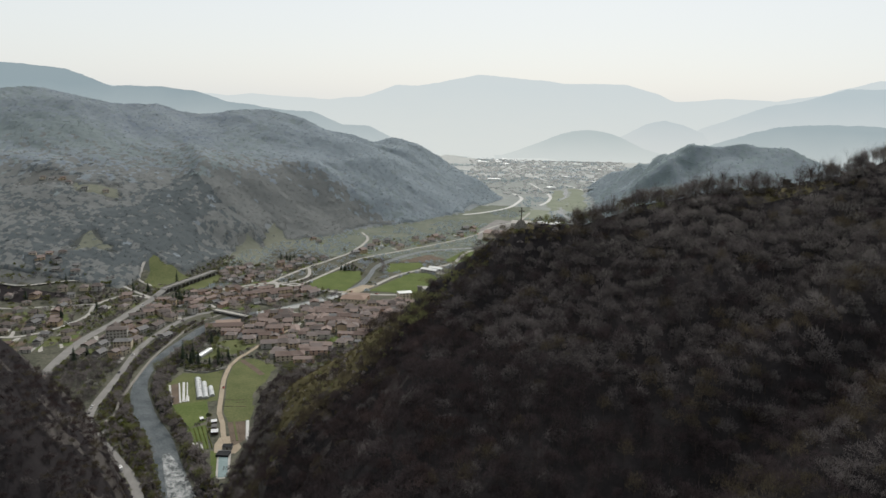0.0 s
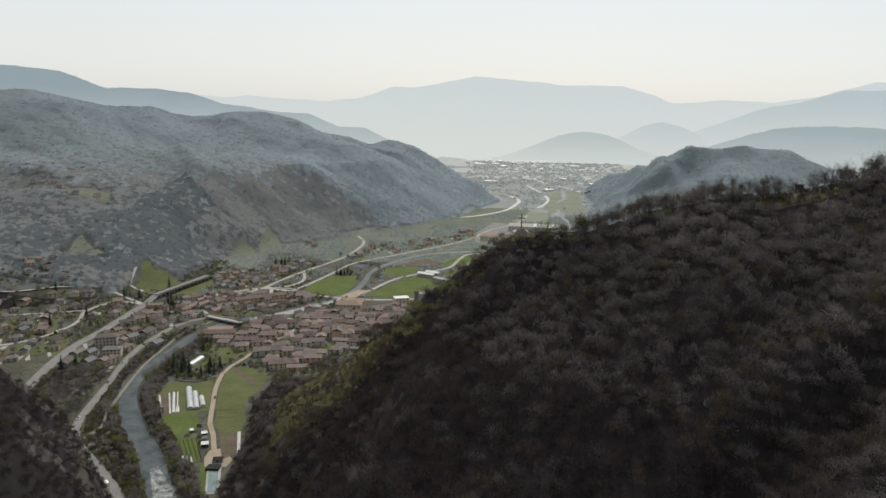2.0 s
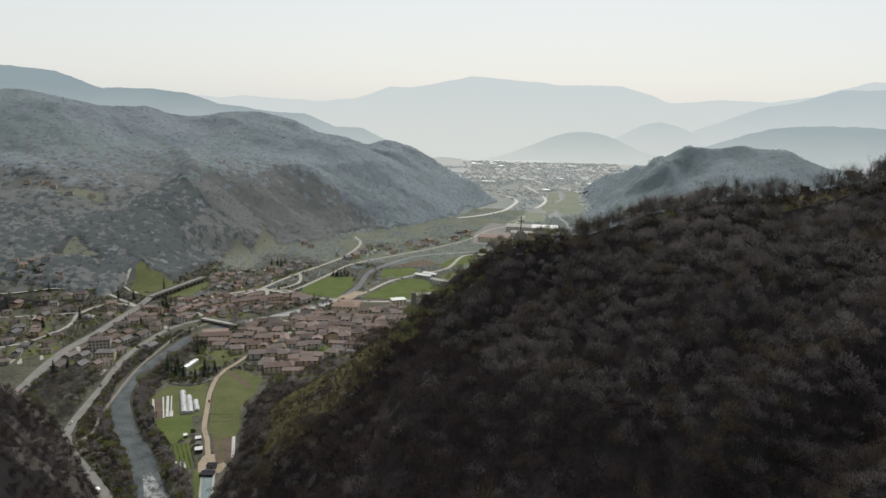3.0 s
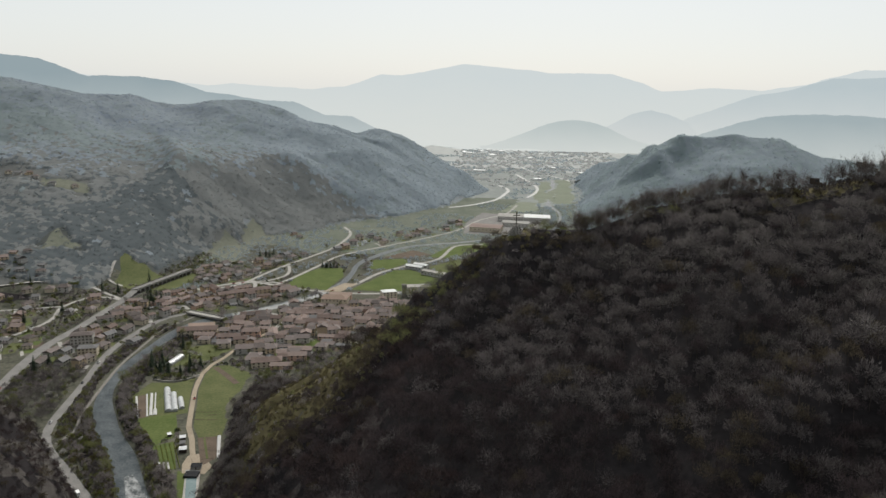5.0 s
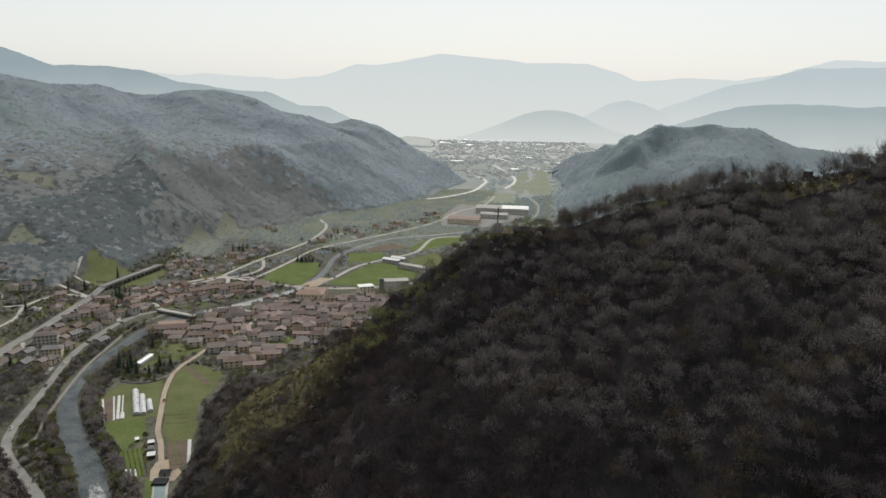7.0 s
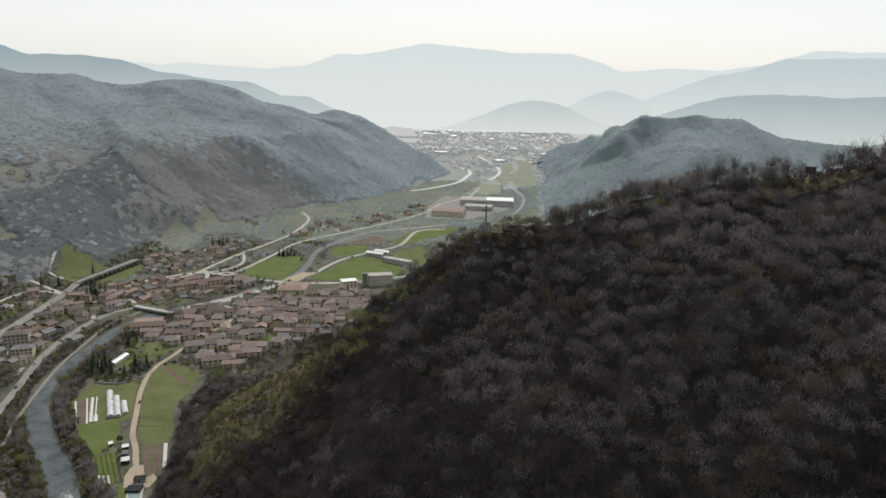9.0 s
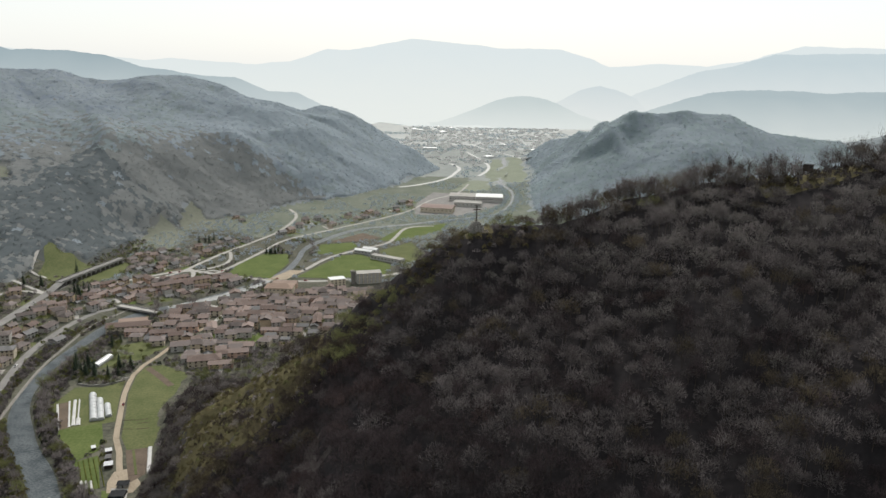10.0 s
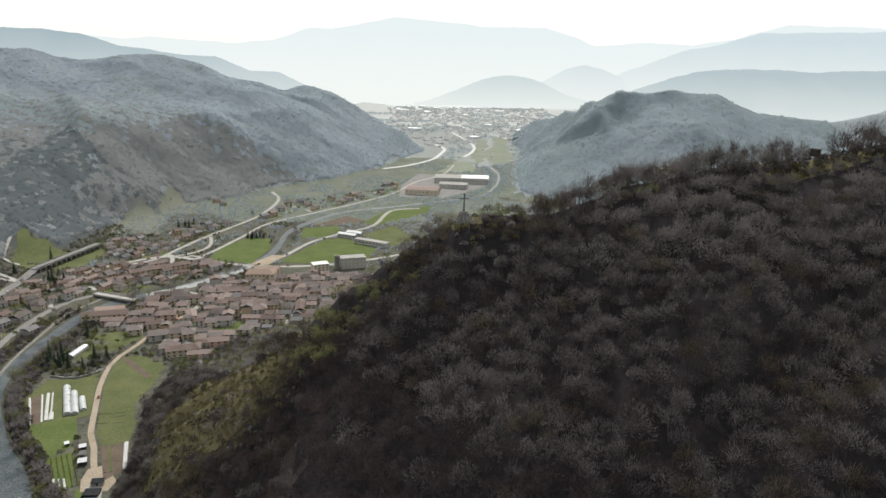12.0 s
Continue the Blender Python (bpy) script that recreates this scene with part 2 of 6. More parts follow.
SPURS = [[(215, 245, 226, .6, .6), (150, 212, 192, .6, .55), (109, 190, 168, .65, .6), (80, 170, 146, .7, .7), (40, 140, 108, .8, .8)],
         [(330, 190, 250, .5, .7), (200, 160, 205, .5, .7), (150, 155, 184, .6, .75), (105, 145, 164, .7, .8), (75, 128, 146, .8, .9), (30, 95, 105, .8, .9)],
         [(-52, 398, 106, .6, .6), (-84, 404, 86, 1.3, .9), (-106, 408, 76, 2.0, 1.6), (-118, 412, 52, 2.0, 1.8)]]
CLIFF = [(-900, 240, 330, .9, .8), (-420, 320, 225, 1.15, .9), (-300, 330, 182, 1.25, 1.0), (-239, 331, 124, 1.05, 1.0), (-207, 332, 92, 1.1, 1.1), (-178, 321, 60, 1.5, 1.6), (-162, 310, 38, 1.8, 1.8)]
CLIFF_FOOT = [(-140, 200), (-150, 290), (-175, 345), (-200, 389), (-234, 432), (-279, 480), (-303, 530), (-345, 570), (-395, 620), (-420, 700)]   # where the cliff meets the road
LEFT_MOUNTAIN = [(-2400, 1150, 330, .30, .33), (-966, 1500, 254, .30, .32), (-872, 1550, 257, .3, .32), (-773, 1600, 231, .3, .31), (-675, 1650, 247, .3, .33), (-572, 1700, 236, .3, .33),
                 (-476, 1750, 221, .3, .34), (-391, 1750, 203, .3, .36), (-286, 1800, 170, .3, .36), (-159, 1850, 150, .4, .42), (-115, 1870, 122, .5, .45), (-23, 1900, 48, .5, .4), (70, 1900, -2, .4, .3)]
MOUNTAIN_SPURS = [[(-640, 1600, 215, .45, .4), (-520, 1400, 160, .5, .5), (-452, 1275, 116, .7, .62), (-405, 1160, 66, .7, .6), (-362, 1060, 14, .5, .45)],
                  [(-900, 1480, 225, .4, .4), (-760, 1230, 135, .4, .4), (-690, 1120, 92, .4, .4), (-610, 1040, 40, .4, .4)],
                  [(-470, 1740, 214, .45, .45), (-330, 1500, 125, .45, .45), (-260, 1380, 62, .42, .42), (-215, 1290, 5, .4, .4)],
                  [(-280, 1790, 172, .45, .45), (-160, 1600, 88, .45, .45), (-80, 1500, 10, .4, .4)]]
RIGHT_HILL = [(1700, 1700, 230, .4, .4), (1100, 1530, 138, .42, .42), (900, 1500, 138, .42, .42), (800, 1485, 145, .42, .42), (720, 1485, 166, .45, .45), (636, 1485, 188, .5, .45), (548, 1485, 176, .8, .5), (464, 1490, 160, 1.15, 1.1)]
RIGHT_SPUR = [(464, 1490, 152, 1.1, .6), (472, 1750, 126, .95, .6), (492, 2080, 58, .6, .5), (520, 2320, 4, .5, .5)]
SOUTH_RIM = [[(-900, 240, 330, .8, .8), (-1300, -300, 360, .5, .5), (-900, -1200, 380, .5, .5)], [(420, 275, 300, .6, .6), (900, 100, 360, .5, .5), (1500, -600, 380, .5, .5)],
             [(-2400, 1150, 330, .5, .5), (-1500, 700, 300, .7, .7), (-900, 240, 330, .8, .8)], [(1500, 1500, 230, .4, .4), (1500, 700, 330, .5, .5), (900, 100, 360, .5, .5)]]
GORGE = [(-185, 415, 0, 3.4, 3.4), (-160, 350, 0, 3.4, 3.4), (-140, 285, 0, 3.4, 3.4), (-130, 190, 0, 3, 3), (-135, 60, 0, 2, 2), (-150, -400, 0, 1, 1)]
MOUNTAIN_FOOT = [(-420, 900), (-384, 978), (-353, 1126), (-281, 1232), (-194, 1357), (-88, 1472), (30, 1615), (115, 1788), (150, 1900), (140, 2010), (0, 2300)]   # where the long mountain meets the valley
RIGHT_FOOT = [(215, 1000), (230, 1212), (275, 1355), (322, 1483), (366, 1688), (428, 2096), (520, 2600)]   # where the far hill meets the plain
GULLY = [(190, 200, 0, 1, 1), (140, 182, 0, 1, 1), (100, 164, 0, 1, 1), (60, 138, 0, 1, 1), (20, 100, 0, 1, 1)]
GULLY_UPPER = [(185, 262, 0, 1, 1), (140, 228, 0, 1, 1), (95, 200, 0, 1, 1), (60, 172, 0, 1, 1), (25, 130, 0, 1, 1)]
WEST_FOOT = [(-110, -200), (-112, 150), (-118, 250), (-128, 310), (-141, 395), (-143, 464), (-150, 524), (-166, 611), (-166, 680)]   # where the near hill meets the valley


def tent(x, y, line, valley=False):
    """The height of a ridge that falls off on both sides of its crest line (or, upside down, a gorge)."""
    best = None
    for (ax, ay, az, al, ar), (bx, by, bz, bl, br) in zip(line, line[1:]):
        dx, dy = bx - ax, by - ay
        s = np.clip(((x - ax) * dx + (y - ay) * dy) / (dx * dx + dy * dy), 0, 1)
        ox, oy = x - ax - s * dx, y - ay - s * dy
        right = (ox * dy - oy * dx) > 0
        fall = np.where(right, ar + s * (br - ar), al + s * (bl - al))
        d = np.hypot(ox, oy)
        z = az + s * (bz - az) + (fall * np.maximum(d - 17, 0) if valley else -fall * (np.sqrt(d * d + 16) - 4))
        best = z if best is None else (np.minimum(best, z) if valley else np.maximum(best, z))
    return best


def height(x, y):
    x, y = np.asarray(x, float), np.asarray(y, float)
    soft = 3.5
    near = np.max([tent(x, y, s) for s in [NEAR_CREST] + SPURS], 0)
    for line, deep in ((GULLY, 13), (GULLY_UPPER, 7)):
        near = near - deep * np.exp(-(-tent(x, y, line) / 11) ** 2)
    foot = x - np.interp(y, [p[1] for p in WEST_FOOT], [p[0] for p in WEST_FOOT]) + 5 * fbm(x, y, 40, 3, 2)
    near = np.minimum(near, np.minimum(1.75 * foot, 32.5 + 1.1 * foot))
    ledge = np.interp(y, [p[1] for p in CLIFF_FOOT], [p[0] for p in CLIFF_FOOT]) - 5 - x
    cliff = np.minimum(tent(x, y, CLIFF), np.minimum(3.0 * ledge, 24 + 1.2 * ledge))
    edge = np.interp(y, [p[1] for p in MOUNTAIN_FOOT], [p[0] for p in MOUNTAIN_FOOT]) - x + 14 * fbm(x, y, 90, 3, 14)
    long_mountain = np.minimum(np.max([tent(x, y, s) for s in [LEFT_MOUNTAIN] + MOUNTAIN_SPURS], 0), .56 * edge)
    rim = x - np.interp(y, [p[1] for p in RIGHT_FOOT], [p[0] for p in RIGHT_FOOT]) + 14 * fbm(x, y, 80, 3, 18)
    far_hill = np.minimum(np.maximum(tent(x, y, RIGHT_HILL), tent(x, y, RIGHT_SPUR)), np.minimum(.95 * rim, 30 + .72 * rim))
    hills = [near, cliff, long_mountain, far_hill]
    hills += [tent(x, y, s) for s in SOUTH_RIM]
    h = np.stack(hills)
    top = np.maximum(h.max(0), 0)
    z = top + soft * np.log(np.exp(-top / soft) + np.exp((h - top) / soft).sum(0))
    rough = np.clip(z / 25, 0, 1)
    far = np.clip((np.hypot(x, y - 200) - 400) / 500, 0, 1)
    z = z + rough * (far * np.clip(z / 120, 0, 1) * 21 * fbm(x, y, 210, 4, 5) + (1 - far) * 2.2 * fbm(x, y, 46, 4, 9))
    z = np.minimum(z, tent(x, y, GORGE, True) + 8 * np.maximum(y - 400, 0))
    return np.maximum(z, 0)


def steps(*stretches):
    out = []
    for a, b, s in stretches:
        out += list(np.arange(a, b, s))
    return np.array(out + [stretches[-1][1]], float)


gx = steps((-4800, -1400, 200), (-1400, -700, 25), (-700, -340, 14), (-340, 260, 5), (260, 760, 16), (760, 1400, 60), (1400, 4801, 200))
gy = steps((-1600, -100, 100), (-100, 80, 20), (80, 620, 5), (620, 1000, 12), (1000, 2000, 16), (2000, 2600, 60), (2600, 4801, 200))
GX, GY = np.meshgrid(gx, gy)
GZ = height(GX, GY)


def lie(x, y):
    """The height of the ground sheet itself, between its grid lines."""
    x, y = np.asarray(x, float), np.asarray(y, float)
    i, j = np.clip(np.searchsorted(gx, x) - 1, 0, len(gx) - 2), np.clip(np.searchsorted(gy, y) - 1, 0, len(gy) - 2)
    u, v = (x - gx[i]) / (gx[i + 1] - gx[i]), (y - gy[j]) / (gy[j + 1] - gy[j])
    return (GZ[j, i] * (1 - u) + GZ[j, i + 1] * u) * (1 - v) + (GZ[j + 1, i] * (1 - u) + GZ[j + 1, i + 1] * u) * v


def height1(x, y):
    return float(lie(x, y))


# ---------------------------------------------------------------- mesh helpers
def raw_mesh(name, verts, tris, mats, index=None, smooth=False):
    """A mesh from arrays of triangles."""
    me = bpy.data.meshes.new(name)
    me.vertices.add(len(verts))
    me.vertices.foreach_set("co", np.ascontiguousarray(verts, np.float32).ravel())
    k = tris.shape[1]
    me.loops.add(len(tris) * k)
    me.loops.foreach_set("vertex_index", np.ascontiguousarray(tris, np.int32).ravel())
    me.polygons.add(len(tris))
    me.polygons.foreach_set("loop_start", np.arange(0, len(tris) * k, k, dtype=np.int32))
    me.polygons.foreach_set("loop_total", np.full(len(tris), k, np.int32))
    for m in mats:
        me.materials.append(m)
    if index is not None:
        me.polygons.foreach_set("material_index", np.ascontiguousarray(index, np.int32))
    me.polygons.foreach_set("use_smooth", np.full(len(tris), smooth, bool))
    me.update()
    me.validate()
    return me


class Build:
    """Gathers boxes, prisms and tubes into one mesh."""

    def __init__(self):
        self.v, self.f = [], []

    def add(self, verts, faces):
        n = len(self.v)
        self.v += [tuple(p) for p in verts]
        self.f += [tuple(n + i for i in f) for f in faces]
        return self

    def box(self, x0, y0, z0, x1, y1, z1, m=None):
        vs = [Vector(p) for p in ((x0, y0, z0), (x1, y0, z0), (x1, y1, z0), (x0, y1, z0), (x0, y0, z1), (x1, y0, z1), (x1, y1, z1), (x0, y1, z1))]
        return self.add([m @ p for p in vs] if m else vs, [(3, 2, 1, 0), (4, 5, 6, 7), (0, 1, 5, 4), (1, 2, 6, 5), (2, 3, 7, 6), (3, 0, 4, 7)])

    def tube(self, a, b, ra, rb, sides=6):
        a, b = Vector(a), Vector(b)
        q = (b - a).to_track_quat('Z', 'Y').to_matrix()
        ring = [Vector((math.cos(2 * math.pi * i / sides), math.sin(2 * math.pi * i / sides), 0)) for i in range(sides)]
        vs = [a + q @ (r * ra) for r in ring] + [b + q @ (r * rb) for r in ring]
        return self.add(vs, [(i, (i + 1) % sides, sides + (i + 1) % sides, sides + i) for i in range(sides)] + [tuple(range(sides, 2 * sides)), tuple(range(sides - 1, -1, -1))])

    def mesh(self, name, material):
        me = bpy.data.meshes.new(name)
        me.from_pydata(self.v, [], self.f)
        for m in (material if isinstance(material, (list, tuple)) else [material]):
            me.materials.append(m)
        me.update()
        return me


def part(name, mesh, parent, label="", at=None):
    ob = new(name, mesh)
    ob.parent = parent
    if at is not None:
        ob.matrix_basis = at
    return tagged(ob, label)


def thing(name, label, category, group="", kind="", at=None, mesh=None):
    ob = new(name, mesh)
    if at is not None:
        ob.matrix_basis = at
    return tagged(ob, label, category, group, kind)


def strip_mesh(name, line, width, material, lift, thick=0.3, widths=None, step=12.0):
    """A road or river: a ribbon with sides that follows a line and the ground."""
    pts = [Vector(p[:2]) for p in line]
    dense, ws = [], []
    for i in range(len(pts) - 1):
        a, b = pts[max(i - 1, 0)], pts[i]
        c, d = pts[i + 1], pts[min(i + 2, len(pts) - 1)]
        n = max(1, int((c - b).length / step))
        for j in range(n + (i == len(pts) - 2)):
            s = j / n
            dense.append(0.5 * ((2 * b) + (c - a) * s + (2 * a - 5 * b + 4 * c - d) * s * s + (3 * b - a - 3 * c + d) * s ** 3))
            ws.append(width if widths is None else widths[i] + (widths[i + 1] - widths[i]) * s)
    bl = Build()
    rows = []
    for i, p in enumerate(dense):
        t = (dense[min(i + 1, len(dense) - 1)] - dense[max(i - 1, 0)]).normalized()
        nrm = Vector((-t.y, t.x))
        l, r = p + nrm * ws[i] / 2, p - nrm * ws[i] / 2
        z = max(height1(l.x, l.y), height1(r.x, r.y), height1(p.x, p.y)) + lift
        rows.append([(l.x, l.y, z - thick), (l.x, l.y, z), (r.x, r.y, z), (r.x, r.y, z - thick)])
    bl.v = [v for r in rows for v in r]
    for i in range(len(rows) - 1):
        for k in range(3):
            bl.f.append((4 * i + k, 4 * i + k + 1, 4 * i + k + 5, 4 * i + k + 4))
    return bl.mesh(name, material), dense


def patch_mesh(name, outline, material, lift, thick=0.2):
    """A flat field with a low edge."""
    n = len(outline)
    z = lift
    bl = Build()
    bl.v = [(x, y, z) for x, y in outline] + [(x, y, z - thick) for x, y in outline]
    bl.f = [tuple(range(n))] + [(i, n + i, n + (i + 1) % n, (i + 1) % n) for i in range(n)]
    area = sum(outline[i][0] * outline[(i + 1) % n][1] - outline[(i + 1) % n][0] * outline[i][1] for i in range(n))
    if area < 0:
        bl.f = [tuple(reversed(f)) for f in bl.f]
    return bl.mesh(name, material)


def inside(x, y, poly):
    hit = np.zeros(np.shape(x), bool)
    for (ax, ay), (bx, by) in zip(poly, poly[1:] + poly[:1]):
        cross_y = (ay > y) != (by > y)
        hit ^= cross_y & (x < (bx - ax) * (y - ay) / ((by - ay) if by != ay else 1e-9) + ax)
    return hit


def line_distance(x, y, line):
    best = np.full(np.shape(x), 1e9)
    for a, b in zip(line, line[1:]):
        dx, dy = b[0] - a[0], b[1] - a[1]
        s = np.clip(((x - a[0]) * dx + (y - a[1]) * dy) / (dx * dx + dy * dy + 1e-9), 0, 1)
        best = np.minimum(best, np.hypot(x - a[0] - s * dx, y - a[1] - s * dy))
    return best


# ---------------------------------------------------------------- the ground sheet
STAND = [(-560, 985), (-470, 930), (-372, 985), (-330, 1050), (-400, 1130), (-440, 1240), (-500, 1235), (-520, 1100)]     # dark trees on the mountain's foot; they also paint the spur's shaded side


def dark_stand(x, y):
    return inside(x + 22 * fbm(x, y, 60, 3, 92), y + 22 * fbm(x, y, 60, 3, 94), STAND)


def chestnut_share(x, y, z):
    """How much of the mountain wood is brown chestnut: low on the near slopes."""
    return np.clip((1500 - y) / 350, 0, 1) * np.clip((190 - z) / 110, 0, 1) * np.clip(.9 + .5 * fbm(x, y, 110, 3, 39), 0, 1)


nx, ny = len(gx), len(gy)
idx = np.arange(nx * ny).reshape(ny, nx)
quads = np.stack([idx[:-1, :-1], idx[:-1, 1:], idx[1:, 1:], idx[1:, :-1]], -1).reshape(-1, 4)
cx, cy = (GX[:-1, :-1] + GX[1:, 1:]).ravel() / 2, (GY[:-1, :-1] + GY[1:, 1:]).ravel() / 2
cz = lie(cx, cy)
steep = np.hypot(lie(cx + 4, cy) - lie(cx - 4, cy), lie(cx, cy + 4) - lie(cx, cy - 4)) / 8
flank = (cx < -18) & (cy > 300) & (cy < 640) & (cx > -150) & (cz > 2)
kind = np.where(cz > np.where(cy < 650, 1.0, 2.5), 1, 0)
kind = np.where(flank, 2, kind)
# Kind 6 is the haze-pale floor: far hill and the mountain's far end.
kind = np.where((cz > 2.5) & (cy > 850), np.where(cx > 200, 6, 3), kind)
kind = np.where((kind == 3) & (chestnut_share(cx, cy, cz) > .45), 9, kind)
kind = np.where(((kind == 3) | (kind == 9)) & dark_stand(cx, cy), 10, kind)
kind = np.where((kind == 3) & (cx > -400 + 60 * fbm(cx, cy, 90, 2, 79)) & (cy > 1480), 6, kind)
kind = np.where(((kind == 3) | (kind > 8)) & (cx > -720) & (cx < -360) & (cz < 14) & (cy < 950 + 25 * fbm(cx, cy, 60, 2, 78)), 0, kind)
# Ground colours step paler up the valley, haze painted by distance.
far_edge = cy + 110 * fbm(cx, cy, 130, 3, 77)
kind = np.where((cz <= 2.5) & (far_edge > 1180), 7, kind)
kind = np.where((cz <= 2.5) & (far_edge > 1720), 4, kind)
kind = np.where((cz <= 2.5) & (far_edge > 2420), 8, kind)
kind = np.where((steep > 1.35) & (cy < 620) & (fbm(cx, cy, 22, 3, 3) > 0.1), 5, kind)
kind = np.where((kind == 1) & ((np.hypot(cx - 39, cy - 299) < 4.5) | ((cx > 140) & (cx < 182) & (np.abs(cy - 293) < 9))), 2, kind)
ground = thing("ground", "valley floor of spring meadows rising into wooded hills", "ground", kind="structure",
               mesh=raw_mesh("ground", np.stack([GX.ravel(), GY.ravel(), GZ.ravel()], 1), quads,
                             [M_MEADOW, M_LITTER, M_ROUGHGRASS, M_FARFLOOR, M_FARPLAIN, M_ROCK, M_PALEFLOOR, M_HILLFOOT, M_HAZEPLAIN, M_BROWNFLOOR, M_STANDFLOOR], kind, True))


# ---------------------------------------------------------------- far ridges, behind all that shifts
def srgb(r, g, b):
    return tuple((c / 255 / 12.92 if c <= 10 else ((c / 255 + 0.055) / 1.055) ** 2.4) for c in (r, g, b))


def ridge(name, label, line, depth, material, rough, seed, reach=500, bend=1.2, trees=2.5):
    """A range of hills: a crest over a foot in front of it and a back slope."""
    xs = np.linspace(line[0][0], line[-1][0], 700)
    crest = np.interp(xs, [p[0] for p in line], [p[1] for p in line])
    crest = crest + rough * fbm(xs, xs * 0 + depth, 160, 5, seed) + trees * np.abs(fbm(xs, xs * 0 + depth, 9, 2, seed + 1))
    rows = []
    for k in np.linspace(0, 1, 14):
        y = depth - reach * (1 - k)
        rows.append(np.stack([xs, np.full_like(xs, y) + 0.08 * reach * fbm(xs, xs * 0 + y, 300, 2, seed + 3), np.maximum(crest, 5) * k ** bend + (1 - k) * k * 40 * fbm(xs, xs * 0 + y, 220, 4, seed + 7) - 2], 1))
    rows.append(np.stack([xs, np.full_like(xs, depth + 90), xs * 0 - 2], 1))
    v = np.concatenate(rows)
    n = len(xs)
    ii = np.arange(len(v)).reshape(-1, n)
    q = np.stack([ii[:-1, :-1], ii[:-1, 1:], ii[1:, 1:], ii[1:, :-1]], -1).reshape(-1, 4)
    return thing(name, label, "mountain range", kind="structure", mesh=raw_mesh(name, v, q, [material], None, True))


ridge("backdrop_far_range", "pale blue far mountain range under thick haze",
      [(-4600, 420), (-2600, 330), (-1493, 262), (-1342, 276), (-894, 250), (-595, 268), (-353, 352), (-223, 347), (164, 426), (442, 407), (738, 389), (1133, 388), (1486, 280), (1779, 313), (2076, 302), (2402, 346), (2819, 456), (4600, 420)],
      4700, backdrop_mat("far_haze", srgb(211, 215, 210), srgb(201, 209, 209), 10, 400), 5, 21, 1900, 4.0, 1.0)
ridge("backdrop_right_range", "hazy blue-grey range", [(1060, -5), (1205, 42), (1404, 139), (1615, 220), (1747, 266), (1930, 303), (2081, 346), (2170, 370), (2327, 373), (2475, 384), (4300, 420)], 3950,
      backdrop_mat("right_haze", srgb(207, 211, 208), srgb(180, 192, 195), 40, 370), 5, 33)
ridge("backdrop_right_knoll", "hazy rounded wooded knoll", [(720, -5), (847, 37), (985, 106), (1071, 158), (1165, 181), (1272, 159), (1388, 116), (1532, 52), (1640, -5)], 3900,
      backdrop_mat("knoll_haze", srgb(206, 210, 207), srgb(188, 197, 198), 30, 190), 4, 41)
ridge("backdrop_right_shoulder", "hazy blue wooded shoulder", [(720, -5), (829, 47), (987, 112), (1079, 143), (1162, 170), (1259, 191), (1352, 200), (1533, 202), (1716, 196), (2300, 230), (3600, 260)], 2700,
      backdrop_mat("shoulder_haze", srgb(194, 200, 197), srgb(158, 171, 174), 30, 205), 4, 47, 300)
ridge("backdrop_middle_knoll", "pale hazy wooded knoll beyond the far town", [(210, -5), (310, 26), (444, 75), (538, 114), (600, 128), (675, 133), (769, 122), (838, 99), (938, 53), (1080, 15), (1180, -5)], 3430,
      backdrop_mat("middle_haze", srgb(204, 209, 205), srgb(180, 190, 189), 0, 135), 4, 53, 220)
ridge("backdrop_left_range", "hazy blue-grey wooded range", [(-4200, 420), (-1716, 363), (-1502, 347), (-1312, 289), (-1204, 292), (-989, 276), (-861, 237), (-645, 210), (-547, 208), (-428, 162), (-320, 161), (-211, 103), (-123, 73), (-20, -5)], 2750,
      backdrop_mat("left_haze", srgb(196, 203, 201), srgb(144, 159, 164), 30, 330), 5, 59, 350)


# ---------------------------------------------------------------- woods
def soup(tris):
    """Arrays of vertices and triangles from a list of triangles."""
    v = np.array(tris, float).reshape(-1, 3)
    return v, np.arange(len(v)).reshape(-1, 3)


def limb_tris(rng, height_m, spread, limbs, trunk_r):
    """Trunk and rising limbs, as thin tapered tubes; also the limbs' tips."""
    tris, tips = [], []

    def tube(a, b, ra, rb, sides):
        d = (b - a) / np.linalg.norm(b - a)
        u = np.cross(d, (0.3, 0.9, 0.2))
        u /= np.linalg.norm(u)
        w = np.cross(d, u)
        for i in range(sides):
            p, q = 2 * math.pi * i / sides, 2 * math.pi * (i + 1) / sides
            c0, c1 = u * math.cos(p) + w * math.sin(p), u * math.cos(q) + w * math.sin(q)
            tris.append((a + c0 * ra, a + c1 * ra, b + c1 * rb))
            tris.append((a + c0 * ra, b + c1 * rb, b + c0 * rb))
    foot, fork = np.array((0, 0, -0.8)), np.array((rng.uniform(-.3, .3), rng.uniform(-.3, .3), height_m * 0.38))
    head = fork + np.array((rng.uniform(-.5, .5), rng.uniform(-.5, .5), height_m * 0.42))
    tube(foot, fork, trunk_r, trunk_r * .7, 4)
    tube(fork, head, trunk_r * .7, trunk_r * .25, 3)
    tips.append(head)
    for i in range(limbs):
        a = 2 * math.pi * (i + rng.uniform(-.3, .3)) / limbs
        start = fork + (head - fork) * rng.uniform(-.1, .6)
        end = start + np.array((math.cos(a) * spread * rng.uniform(.55, .95), math.sin(a) * spread * rng.uniform(.55, .95), height_m * rng.uniform(.18, .42)))
        tube(start, end, trunk_r * .42, trunk_r * .14, 3)
        tips += [end, start + (end - start) * .6]
    return tris, tips


